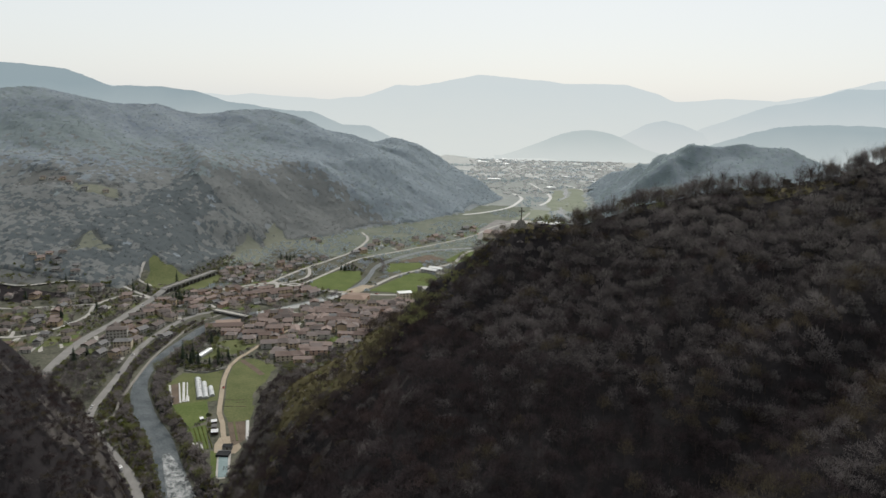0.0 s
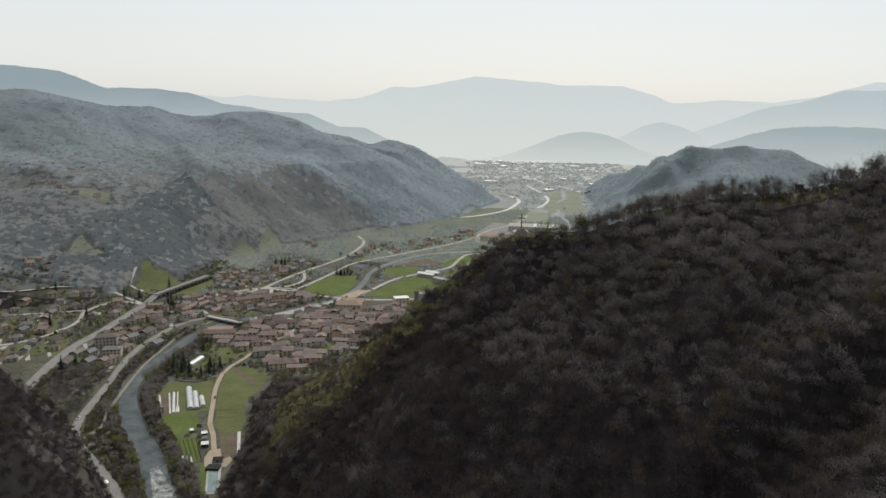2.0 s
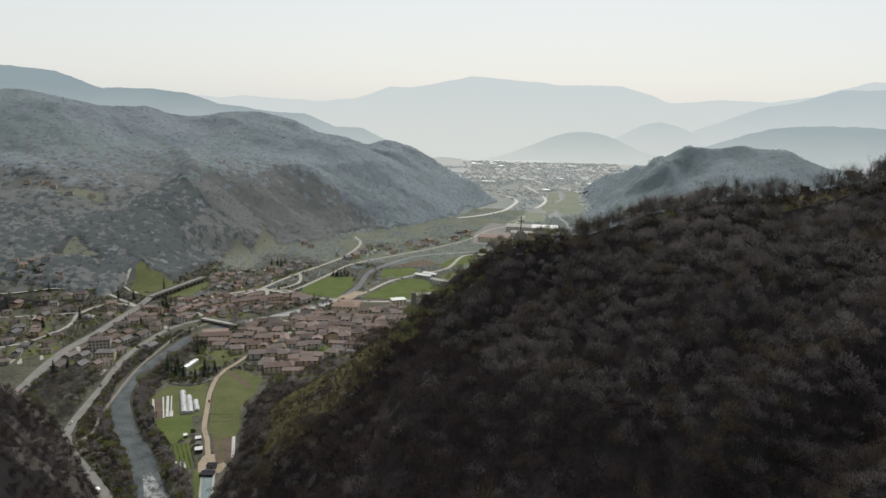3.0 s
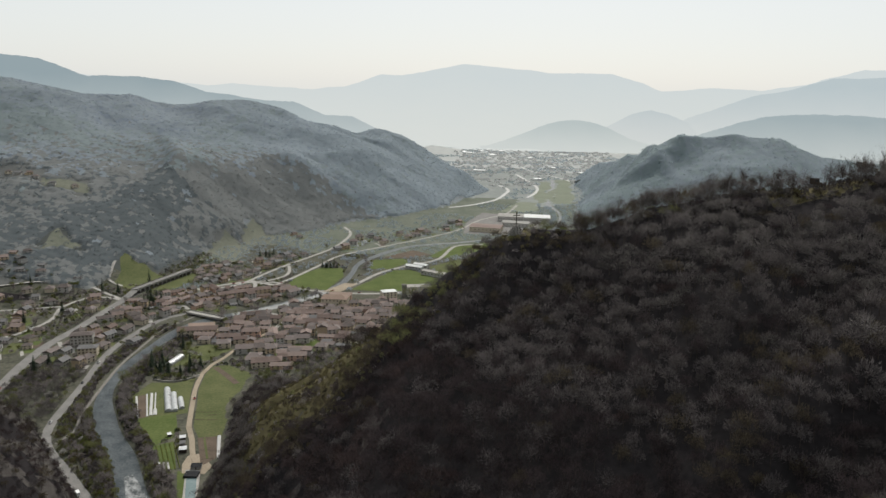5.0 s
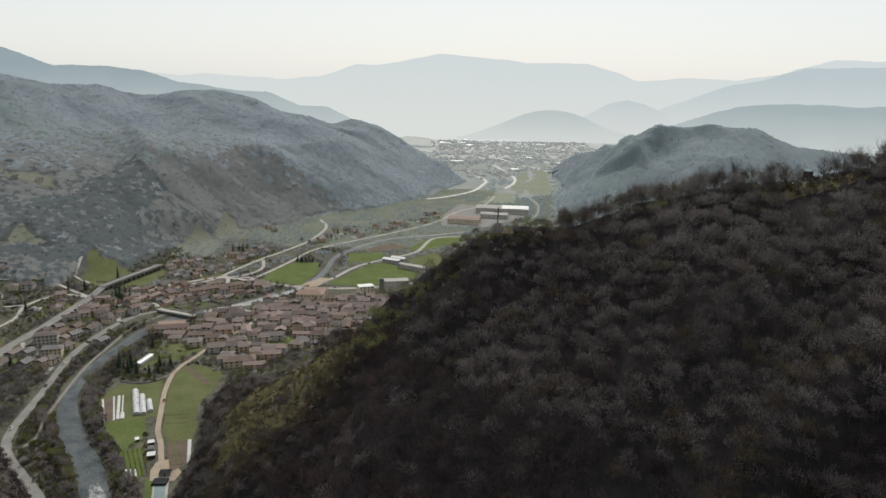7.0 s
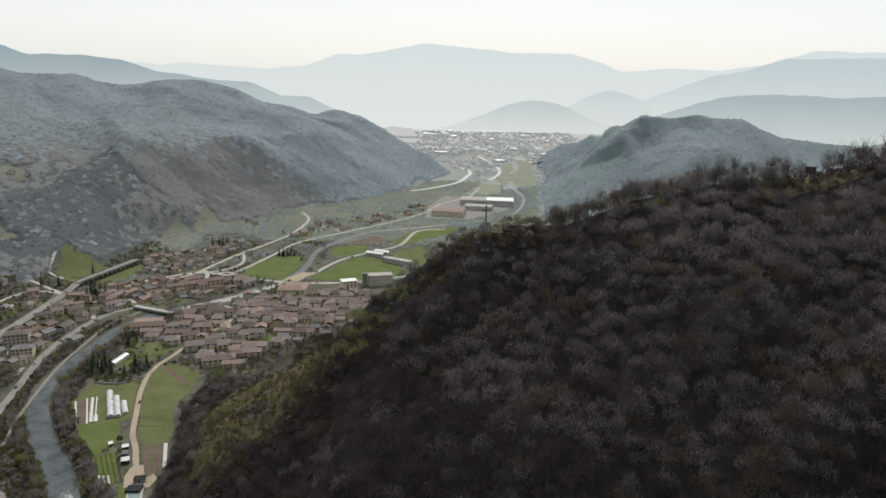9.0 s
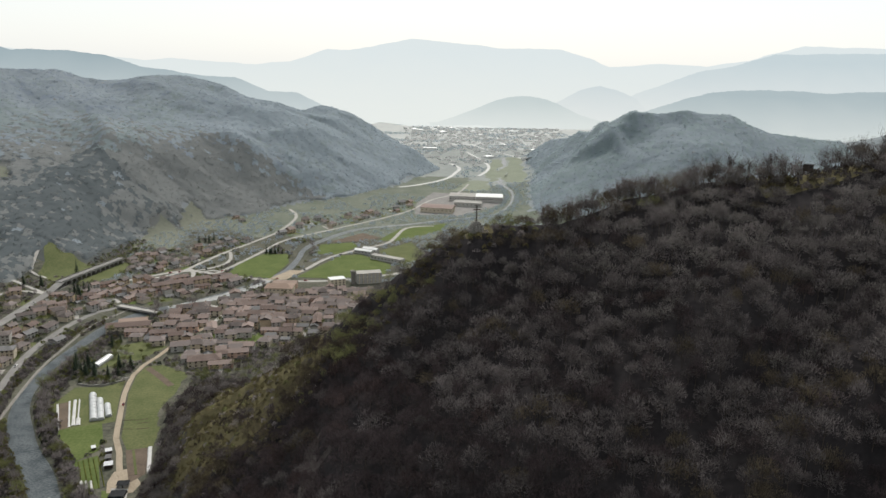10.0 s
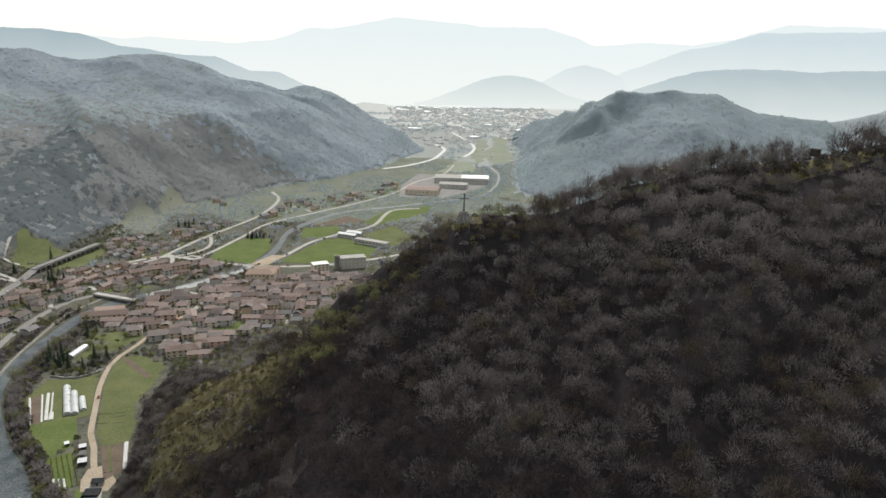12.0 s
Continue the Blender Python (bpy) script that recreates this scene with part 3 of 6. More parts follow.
def twig_tris(rng, tips, count, size, wide, crown, top):
    """Fine twigs that fan up and out from the limbs' tips."""
    tris = []
    for _ in range(count):
        tip = tips[rng.integers(len(tips))]
        base = tip + rng.normal(0, 1, 3) * (crown * .26, crown * .26, crown * .2)
        out = np.array((base[0], base[1], max(base[2] - top * .45, .2) * 1.1)) + rng.normal(0, .9, 3)
        out /= np.linalg.norm(out)
        out[2] = abs(out[2]) + .25
        side = np.cross(out, rng.normal(0, 1, 3))
        side /= np.linalg.norm(side) + 1e-9
        ln = size * rng.uniform(.6, 1.4)
        tris.append((base - side * wide * .5, base + side * wide * .5, base + out * ln))
    return tris


def bare_proto(seed, tall=8.5, spread=2.6, limbs=6, twigs=170, size=1.5, wide=.13, trunk_r=.16):
    rng = np.random.default_rng(seed)
    wood, tips = limb_tris(rng, tall, spread, limbs, trunk_r)
    return soup(wood), soup(twig_tris(rng, tips, twigs, size, wide, spread, tall))


def bush_proto(seed, tall=2.4, spread=1.6, leaves=58, size=.75, wide=.3):
    rng = np.random.default_rng(seed)
    tris = []
    for _ in range(leaves):
        d = rng.normal(0, 1, 3)
        d /= np.linalg.norm(d)
        d[2] = abs(d[2])
        r = rng.uniform(.35, 1) ** .5
        p = d * r * (spread, spread, tall) + (0, 0, .1)
        out = d + rng.normal(0, .5, 3) + (0, 0, .4)
        out /= np.linalg.norm(out)
        side = np.cross(out, rng.normal(0, 1, 3))
        side /= np.linalg.norm(side) + 1e-9
        tris.append((p - side * wide, p + side * wide, p + out * size))
    return soup(tris)


def conifer_proto(seed, tall=13.0, spread=2.6, tiers=11, per=13):
    rng = np.random.default_rng(seed)
    tris = []
    for k in range(tiers):
        f = k / (tiers - 1)
        z, r = tall * (.12 + .84 * f), spread * (1 - f) ** .8 + .25
        for i in range(per):
            a = 2 * math.pi * (i + rng.uniform(0, 1)) / per
            rr = r * rng.uniform(.75, 1.15)
            c, s = math.cos(a), math.sin(a)
            w = .28 + .25 * (1 - f)
            tip = (c * rr, s * rr, z - rr * .28 + rng.uniform(-.2, .2))
            tris.append(((-s * w, c * w, z + .5), (s * w, -c * w, z + .5), tip))
            tris.append(((c * rr * .5 - s * w * 1.3, s * rr * .5 + c * w * 1.3, z - .1), (c * rr * .5 + s * w * 1.3, s * rr * .5 - c * w * 1.3, z - .2), (c * rr * 1.02, s * rr * 1.02, z - rr * .36)))
    return soup(tris)


def scatter(protos, place, turn, size, pick):
    """Many copies of a few shapes as one pair of arrays."""
    vs, fs, counts, n = [], [], [], 0
    order = []
    for k, (v, f) in enumerate(protos):
        who = np.nonzero(pick == k)[0]
        if not len(who):
            continue
        c, s = np.cos(turn[who])[:, None], np.sin(turn[who])[:, None]
        x, y, z = v[:, 0][None], v[:, 1][None], v[:, 2][None]
        sx, sz = size[who, 0][:, None], size[who, 1][:, None]
        out = np.stack([(x * c - y * s) * sx + place[who, 0][:, None], (x * s + y * c) * sx + place[who, 1][:, None], z * sz + place[who, 2][:, None]], -1)
        ff = f[None] + (np.arange(len(who)) * len(v))[:, None, None] + n
        n += len(who) * len(v)
        vs.append(out.reshape(-1, 3))
        fs.append(ff.reshape(-1, 3))
        order.append(np.repeat(who, len(f)))
    return np.concatenate(vs), np.concatenate(fs), np.concatenate(order)


def jitter_grid(x0, x1, y0, y1, gap, seed):
    rng = np.random.default_rng(seed)
    x, y = np.meshgrid(np.arange(x0, x1, gap), np.arange(y0, y1, gap))
    return (x + rng.uniform(-.48, .48, x.shape) * gap).ravel(), (y + rng.uniform(-.48, .48, y.shape) * gap).ravel(), rng


def woodland(name, label, x, y, rng, protos, mats, tint, small=.75, large=1.25, category="woodland", grown=None, bark=M_BARK):
    """Bare trees over a stretch of ground: wood and twigs in one mesh."""
    place = np.stack([x, y, lie(x, y)], 1)
    n = len(x)
    turn, size = rng.uniform(0, 6.28, n), np.stack([rng.uniform(small, large, n), rng.uniform(small, large, n)], 1)
    if grown is not None:
        size = size * grown[:, None]
    pick = rng.integers(0, len(protos), n)
    twigs = scatter([p[1] for p in protos], place, turn, size, pick)
    wood = scatter([p[0] for p in protos], place, turn, size, pick)
    v = np.concatenate([wood[0], twigs[0]])
    f = np.concatenate([wood[1], twigs[1] + len(wood[0])])
    index = np.concatenate([np.zeros(len(wood[1]), int), 1 + tint[twigs[2]]])
    return thing(name, label, category, kind="stuff", mesh=raw_mesh(name, v, f, [bark] + mats, index))


def dome_proto(seed, tall=7.0, spread=2.3, twigs=150, size=1.05, wide=.17):
    """A bare tree as seen from above: a short bole, limbs and a dense dome of fine twigs."""
    rng = np.random.default_rng(seed)
    wood, _ = limb_tris(rng, tall * .8, spread * .9, 4, .13)
    tris = []
    lean = rng.normal(0, .3, 2)
    lobes = [(rng.normal(0, .45 * spread, 2), rng.uniform(.55, .8)) for _ in range(4)] + [((0, 0), .95)]
    for _ in range(twigs):
        d = rng.normal(0, 1, 3)
        d /= np.linalg.norm(d)
        d[2] = abs(d[2])
        off, k = lobes[rng.integers(len(lobes))]
        r = rng.uniform(.45, 1.0) ** .6 * k
        p = np.array((d[0] * spread * r + off[0] + lean[0], d[1] * spread * r + off[1] + lean[1], tall * (.42 + .5 * d[2] * r)))
        out = d * .8 + rng.normal(0, .35, 3) + (0, 0, .45)
        out /= np.linalg.norm(out)
        side = np.cross(out, rng.normal(0, 1, 3))
        side /= np.linalg.norm(side) + 1e-9
        ln = size * rng.uniform(.6, 1.4)
        tris.append((p - side * wide, p + side * wide, p + out * ln))
    return soup(wood), soup(tris)


def crest_line(x):
    return np.interp(x, [39, 99, 125, 160, 201, 420], [299, 300, 298, 296, 290, 275])


# the near hill: bare trees that crowd its flanks
TWIGS = [M_TWIG_BROWN, M_TWIG_GREY, M_TWIG_RED, M_BUD, M_VTWIG, M_TWIG_ASH, M_VBUD]
near_protos = [dome_proto(100 + i, 6.4 + .35 * i, 2.35 + .16 * i, 390, .8, .08) for i in range(8)]
hx, hy, rng = jitter_grid(-170, 330, 98, 640, 4.6, 7)
hz = lie(hx, hy)
seen_side = (hx < 162 + .5 * (hy - 165)) & ((hy < 318) | (hx < -20 - .35 * (hy - 318)))      # the flanks that face the valley head are thick, the far side open
keep = (hz > 1.2) & (np.hypot(hx - 39, hy - 299) > 8) & ~((np.abs(hx - 38) < 7) & (hy > 282) & (hy < 300)) & (seen_side | (rng.random(len(hx)) < .15)) & (hy > 98 + .85 * np.maximum(62 - hx, 0) * (hy < 300)) & (hx < 262)
# the sunny grass flank keeps fewer trees
thin = fbm(hx, hy, 40, 2, 12) > .15
foot_gap = hx - np.interp(hy, [p[1] for p in WEST_FOOT], [p[0] for p in WEST_FOOT])
grassy = (foot_gap > 38 + 10 * fbm(hx, hy, 25, 2, 4)) & (foot_gap < 100 + 8 * fbm(hx, hy, 20, 2, 6)) & (hy > 297) & (hy < 520) & (hx < -12)
keep &= ~(grassy & (rng.random(len(hx)) < np.where(thin, .97, .85)))
keep &= line_distance(hx, hy, [(160, 296), (146, 272)]) > 4.2      # a path up to the stand
keep &= ~((hx > 132) & (hx < 230) & (hy > crest_line(hx) - 9 + 3 * fbm(hx, hy, 18, 2, 27)) & (rng.random(len(hx)) < .55))     # the crest itself is open
hx, hy = hx[keep], hy[keep]
patchy = fbm(hx, hy, 34, 3, 15) + rng.normal(0, .6, len(hx))
tint = np.select([patchy > 1.0, patchy > .25, patchy < -.95], [2, 1, 1], 0)
olive = rng.random(len(hx)) < np.where((hx < -25) & (hy > 300), np.where(foot_gap[keep] < 42, .14, .4), np.where((hy > 283) & (hx < 62), .65, .04))
spur_green = (line_distance(hx, hy, [(150, 212), (109, 190), (80, 170)]) < 7) | (line_distance(hx, hy, [(150, 152), (105, 143), (75, 126)]) < 16)
olive |= spur_green & (rng.random(len(hx)) < .45)
olive |= (hx > 30) & (hx < 110) & (hy > crest_line(hx) - 14) & (rng.random(len(hx)) < .5)
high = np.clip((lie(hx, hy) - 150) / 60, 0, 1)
tint = np.where((tint != 1) & (rng.random(len(hx)) < .9 * high), 1, tint)      # haze painted as lighter grey twigs up the slope, darker brown below
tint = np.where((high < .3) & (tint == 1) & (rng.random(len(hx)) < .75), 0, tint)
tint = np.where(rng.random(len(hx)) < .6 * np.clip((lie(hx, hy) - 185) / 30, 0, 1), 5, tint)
olive |= rng.random(len(hx)) < .03 * high
tint = np.where(olive, 3, tint)
# Paler twigs on the west foot: its sunlight is put into the tint.
tint = np.where((hx < -25) & (hy > 318) & (rng.random(len(hx)) < .1), 4, tint)
tint = np.where((hx < -25) & (hy > 318) & (foot_gap[keep] < 45) & (rng.random(len(hx)) < .5), 5, tint)
# Olive crowns by the summit, some lightened to paint the sunlit fringe.
tint = np.where((hy > 283) & (hx < 110) & (hx > -15) & olive & (rng.random(len(hx)) < .4), 6, tint)
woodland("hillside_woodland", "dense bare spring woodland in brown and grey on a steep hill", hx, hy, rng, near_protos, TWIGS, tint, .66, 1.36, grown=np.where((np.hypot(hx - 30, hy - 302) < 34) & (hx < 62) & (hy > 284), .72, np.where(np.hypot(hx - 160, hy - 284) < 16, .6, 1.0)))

# slender bare trees that fringe the crest line
rng = np.random.default_rng(17)
kx = rng.uniform(64, 285, 620)
ky = crest_line(kx) + rng.normal(-1.5, 4.5, len(kx))
keep = (line_distance(kx, ky, [(160, 296), (146, 272)]) > 4.2) & ((kx < 128) | (rng.random(len(kx)) < .65))
kx, ky = kx[keep], ky[keep]
slim_protos = [bare_proto(150 + i, 7.4 + .5 * i, 1.5 + .1 * i, 6, 130, 1.25, .055, .085) for i in range(6)]
woodland("crest_woodland", "slender bare grey-brown trees fringing a hill crest", kx, ky, rng, slim_protos, [M_TWIG_GREY, M_TWIG_ASH, M_VTWIG, M_BUD], rng.choice(4, len(kx), p=(.5, .3, .05, .15)), .6, 1.12)

# shrubs and tall dry grass on the sunny flank and round the summit
sx, sy, rng = jitter_grid(-150, 62, 278, 560, 2.5, 19)
sz = lie(sx, sy)
keep = (sz > 2.5) & (((sx < -22) & (rng.random(len(sx)) < .75)) | ((sy > 288) & (sy < 312) & (sx < 62) & (rng.random(len(sx)) < .6))) & (np.hypot(sx - 39, sy - 299) > 3.2)
sx, sy = sx[keep], sy[keep]
shrub_protos = [bush_proto(200 + i, 1.6 + .3 * i, 1.2 + .12 * i) for i in range(4)]


def shrubbery(name, label, x, y, rng, mats, weights, protos, small=.6, large=1.3, category="shrubs"):
    place = np.stack([x, y, lie(x, y)], 1)
    n = len(x)
    v, f, who = scatter(protos, place, rng.uniform(0, 6.28, n), rng.uniform(small, large, (n, 2)), rng.integers(0, len(protos), n))
    pick = rng.choice(len(mats), n, p=weights)
    return thing(name, label, category, kind="stuff", mesh=raw_mesh(name, v, f, mats, pick[who]))


shrubbery("flank_shrubs", "olive scrub and dry grass tufts on the sunny flank", sx, sy, rng, [M_DRYTUFT, M_VBUD, M_BUD, M_VTWIG], (.55, .1, .2, .15), shrub_protos, .35, .9)

rx, ry, rng = jitter_grid(118, 240, 276, 300, 2.4, 21)
keep = (rng.random(len(rx)) < np.where(np.abs(rx - 162) < 20, .7, .35)) & (ry > crest_line(rx) - 12) & (np.hypot(rx - 160, ry - 294) > 2)
shrubbery("ridge_shrubs", "low olive scrub and dry grass round a ridge stand", rx[keep], ry[keep], rng, [M_DRYTUFT, M_BUD, M_TWIG_GREY], (.12, .28, .6), shrub_protos, .5, 1.1)

# the dark cliff across the gorge
cx2, cy2, rng = jitter_grid(-430, -130, 250, 620, 4.4, 23)
keep = (lie(cx2, cy2) > 2.5) & (cx2 < np.interp(cy2, [p[1] for p in CLIFF_FOOT], [p[0] for p in CLIFF_FOOT]) - 7) & (rng.random(len(cx2)) < .85) & ((cx2 > -262) | (cy2 < 352))
cx2, cy2 = cx2[keep], cy2[keep]
tint = np.where(rng.random(len(cx2)) < .2, 3, rng.integers(0, 3, len(cx2)))
woodland("cliff_woodland", "dark bare trees clinging to a rocky cliff", cx2, cy2, rng, [dome_proto(300 + i, 4.6 + .5 * i, 2.1, 120, 1.0, .12) for i in range(5)], TWIGS, tint)


# mountain woods farther off: clumped crowns
def crown_proto(seed, tris=30, tall=3.6, spread=3.9):
    """A crown far off: a loose dome of leafy scraps."""
    rng = np.random.default_rng(seed)
    out = []
    for _ in range(tris):
        d = rng.normal(0, 1, 3)
        d /= np.linalg.norm(d)
        d[2] = abs(d[2])
        p = d * (spread, spread, tall * .7) * rng.uniform(.6, 1) + (0, 0, tall * .2)
        a, b = rng.normal(0, .5, 3) * (1, 1, .7), rng.normal(0, .5, 3) * (1, 1, .7)
        out.append((p + a, p + b, p + d * .7 + (0, 0, .9)))
    return soup(out)


crown_protos = [crown_proto(400 + i) for i in range(5)]
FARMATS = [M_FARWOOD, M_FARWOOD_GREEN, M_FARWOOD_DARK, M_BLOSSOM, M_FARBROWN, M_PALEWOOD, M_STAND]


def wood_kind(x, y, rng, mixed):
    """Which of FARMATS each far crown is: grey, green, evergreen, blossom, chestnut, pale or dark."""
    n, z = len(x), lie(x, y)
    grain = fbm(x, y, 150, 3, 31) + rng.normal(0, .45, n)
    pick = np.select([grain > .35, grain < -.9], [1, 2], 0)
    if mixed:                                          # chestnut low on the near slopes, haze painted as paler crowns farther off
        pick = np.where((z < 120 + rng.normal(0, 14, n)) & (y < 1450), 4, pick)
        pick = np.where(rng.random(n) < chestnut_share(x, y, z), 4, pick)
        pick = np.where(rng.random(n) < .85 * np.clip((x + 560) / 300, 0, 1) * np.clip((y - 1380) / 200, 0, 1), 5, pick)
        # Dark crowns: foot trees, and shade put into the spur's near side.
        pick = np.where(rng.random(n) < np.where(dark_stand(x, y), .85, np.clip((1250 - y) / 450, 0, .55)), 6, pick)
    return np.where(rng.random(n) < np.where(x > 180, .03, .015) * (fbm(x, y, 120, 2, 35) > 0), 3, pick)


def mountain_wood(name, label, x, y, rng, mats=None, small=.7, large=1.35):
    """Loose single crowns far off."""
    n = len(x)
    place = np.stack([x, y, lie(x, y) - .5], 1)
    pick = wood_kind(x, y, rng, mats is None)
    v, f, who = scatter(crown_protos, place, rng.uniform(0, 6.28, n), rng.uniform(small, large, (n, 2)), rng.integers(0, 5, n))
    return thing(name, label, "woodland", kind="stuff", mesh=raw_mesh(name, v, f, mats or FARMATS, pick[who]))


def canopy(name, label, box, step, gap, seed, wooded, mats=None):
    """A closed roof of crowns over a mountainside: every crown a rounded, uneven cap that meets its neighbours."""
    x0, x1, y0, y1 = box
    rng = np.random.default_rng(seed)
    nx2, ny2 = int((x1 - x0) / gap) + 3, int((y1 - y0) / gap) + 3
    ci, cj = np.meshgrid(np.arange(nx2), np.arange(ny2))
    px, py = x0 + (ci - 1 + rng.uniform(.08, .92, ci.shape)) * gap, y0 + (cj - 1 + rng.uniform(.08, .92, ci.shape)) * gap
    tall, wide = rng.uniform(1.2, 2.6, ci.shape), rng.uniform(.75, 1.2, ci.shape) * gap
    x, y = np.meshgrid(np.arange(x0, x1 + step, step), np.arange(y0, y1 + step, step))
    x, y = x + rng.uniform(-.3, .3, x.shape) * step, y + rng.uniform(-.3, .3, y.shape) * step
    gi, gj = ((x - x0) / gap).astype(int) + 1, ((y - y0) / gap).astype(int) + 1
    best, owner = np.full(x.shape, -9.0), np.zeros(x.shape, int)
    for di in (-1, 0, 1):
        for dj in (-1, 0, 1):
            i, j = np.clip(gi + di, 0, nx2 - 1), np.clip(gj + dj, 0, ny2 - 1)
            cap = tall[j, i] - 2.6 * ((x - px[j, i]) ** 2 + (y - py[j, i]) ** 2) / wide[j, i] ** 2
            better = cap > best
            best, owner = np.where(better, cap, best), np.where(better, j * nx2 + i, owner)
    mid = (x[:-1, :-1] + x[1:, 1:]) / 2, (y[:-1, :-1] + y[1:, 1:]) / 2
    kept = wooded(mid[0].ravel(), mid[1].ravel()).reshape(mid[0].shape)
    full = np.ones(x.shape, bool)
    full[[0, -1]], full[:, [0, -1]] = False, False
    for a, b in ((0, 0), (0, 1), (1, 0), (1, 1)):
        full[a:a + kept.shape[0], b:b + kept.shape[1]] &= kept
    z = lie(x, y) + np.where(full, 1.2 + np.maximum(best, -1.0) + .3 * fbm(x, y, 3.1, 2, seed), -.6)
    ids = np.arange(x.size).reshape(x.shape)
    faces = np.stack([ids[:-1, :-1], ids[:-1, 1:], ids[1:, 1:], ids[1:, :-1]], -1)[kept]
    pick = wood_kind(px.ravel(), py.ravel(), rng, mats is None)
    pick = np.where(pick == 3, 0, pick)
    used_ids, flat = np.unique(faces, return_inverse=True)
    v = np.stack([x, y, z], -1).reshape(-1, 3)[used_ids]
    return thing(name, label, "woodland", kind="stuff", mesh=raw_mesh(name, v, flat.reshape(-1, 4), mats or FARMATS, pick[owner[:-1, :-1][kept]], True))


CLEARINGS = [[(-445, 990), (-430, 905), (-385, 885), (-358, 968)], [(-645, 1147), (-563, 1159), (-544, 1112), (-612, 1105)], [(-540, 1007), (-490, 982), (-486, 962), (-542, 946)], [(-730, 1130), (-645, 1140), (-640, 1185), (-730, 1180)],
             [(-362, 1046), (-298, 1046), (-295, 1152), (-352, 1184)], [(-326, 1166), (-266, 1177), (-277, 1242), (-328, 1262)]]
MX, MY = [p[0] for p in LEFT_MOUNTAIN], [p[1] for p in LEFT_MOUNTAIN]


def mountain_is_wooded(x, y):
    keep = (lie(x, y) > np.maximum(3 + 6 * fbm(x, y, 60, 2, 8), 1.5)) & (x > -.66 * y - 60) & (y < np.interp(x, MX, MY) + 30)
    for c in CLEARINGS:
        keep &= ~inside(x + 14 * fbm(x, y, 50, 3, 90) + 7 * fbm(x, y, 11, 2, 97), y + 14 * fbm(x, y, 50, 3, 95) + 7 * fbm(x, y, 11, 2, 98), c)
    return keep


def hill_is_wooded(x, y):
    return (lie(x, y) > 4) & ((y < 1520) | ((x < 640) & (y < 2200))) & (y > 1150 + .1 * np.abs(x - 500)) & (x < 1000)


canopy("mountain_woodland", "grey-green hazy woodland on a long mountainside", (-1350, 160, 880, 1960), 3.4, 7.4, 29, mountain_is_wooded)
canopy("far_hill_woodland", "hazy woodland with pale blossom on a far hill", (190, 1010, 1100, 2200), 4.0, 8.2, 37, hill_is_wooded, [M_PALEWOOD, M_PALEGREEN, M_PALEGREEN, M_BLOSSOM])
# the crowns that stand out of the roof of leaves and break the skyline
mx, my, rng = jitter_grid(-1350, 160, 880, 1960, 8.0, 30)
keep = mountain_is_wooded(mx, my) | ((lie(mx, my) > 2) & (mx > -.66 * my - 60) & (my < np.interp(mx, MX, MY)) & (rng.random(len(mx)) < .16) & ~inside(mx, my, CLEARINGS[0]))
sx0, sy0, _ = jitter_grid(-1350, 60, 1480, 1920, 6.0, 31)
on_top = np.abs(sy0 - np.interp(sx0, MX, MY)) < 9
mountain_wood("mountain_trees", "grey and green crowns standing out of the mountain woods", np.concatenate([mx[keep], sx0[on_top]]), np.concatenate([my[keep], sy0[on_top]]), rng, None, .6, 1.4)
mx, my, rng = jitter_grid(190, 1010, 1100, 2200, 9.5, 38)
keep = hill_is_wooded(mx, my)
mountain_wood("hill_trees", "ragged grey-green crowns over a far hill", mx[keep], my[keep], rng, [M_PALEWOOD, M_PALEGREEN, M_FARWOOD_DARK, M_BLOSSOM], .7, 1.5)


# ---------------------------------------------------------------- river, roads, fields
RIVER = [(-118, 285), (-146, 345), (-172, 390), (-195, 432), (-218, 473), (-240, 502), (-258, 532), (-273, 562), (-281, 588), (-285, 612), (-287, 645), (-282, 695), (-272, 745), (-249, 785), (-211, 815), (-162, 872), (-125, 935), (-114, 1006), (-112, 1050), (-95, 1100), (-39, 1185), (43, 1225), (137, 1275), (205, 1310), (246, 1390), (272, 1480), (284, 1570), (278, 1695), (312, 1790), (319, 1895), (367, 2148)]
WIDTHS = [20, 22, 23, 18, 17, 17, 17, 14, 11, 10, 10, 11, 16, 17, 15, 14, 11, 8, 8, 12, 12, 10, 7, 5, 4.5, 4.5, 6, 13, 14, 14, 13]
me, river_line = strip_mesh("river", RIVER, 18, M_WATER, 0.10, 0.3, WIDTHS)
thing("river", "shallow grey-green mountain river with ripples", "river", kind="structure", mesh=me)
me, _ = strip_mesh("rapids", [(-140, 335), (-168, 388), (-186, 420), (-203, 448)], 14, M_FOAM, 0.16, 0.1, [10, 17, 13, 5], 6.0)
thing("rapids", "white broken water over stones in the river", "water", kind="structure", mesh=me)
me, _ = strip_mesh("shallows", [(-232, 803), (-208, 817), (-186, 836), (-168, 858), (-152, 876), (-138, 900)], 14, M_SHALLOW, 0.18, 0.1, [7, 13, 14, 13, 10, 6], 6.0)
thing("shallows", "pale shallow water over stones below a weir", "water", kind="structure", mesh=me)
me, _ = strip_mesh("gravel_bar", [(-160, 402), (-172, 424), (-182, 440)], 6, M_STONE, 0.24, 0.3, [5, 8, 3], 6.0)
thing("gravel_bar", "pale stony gravel bar beside the rapids", "gravel", kind="structure", mesh=me)

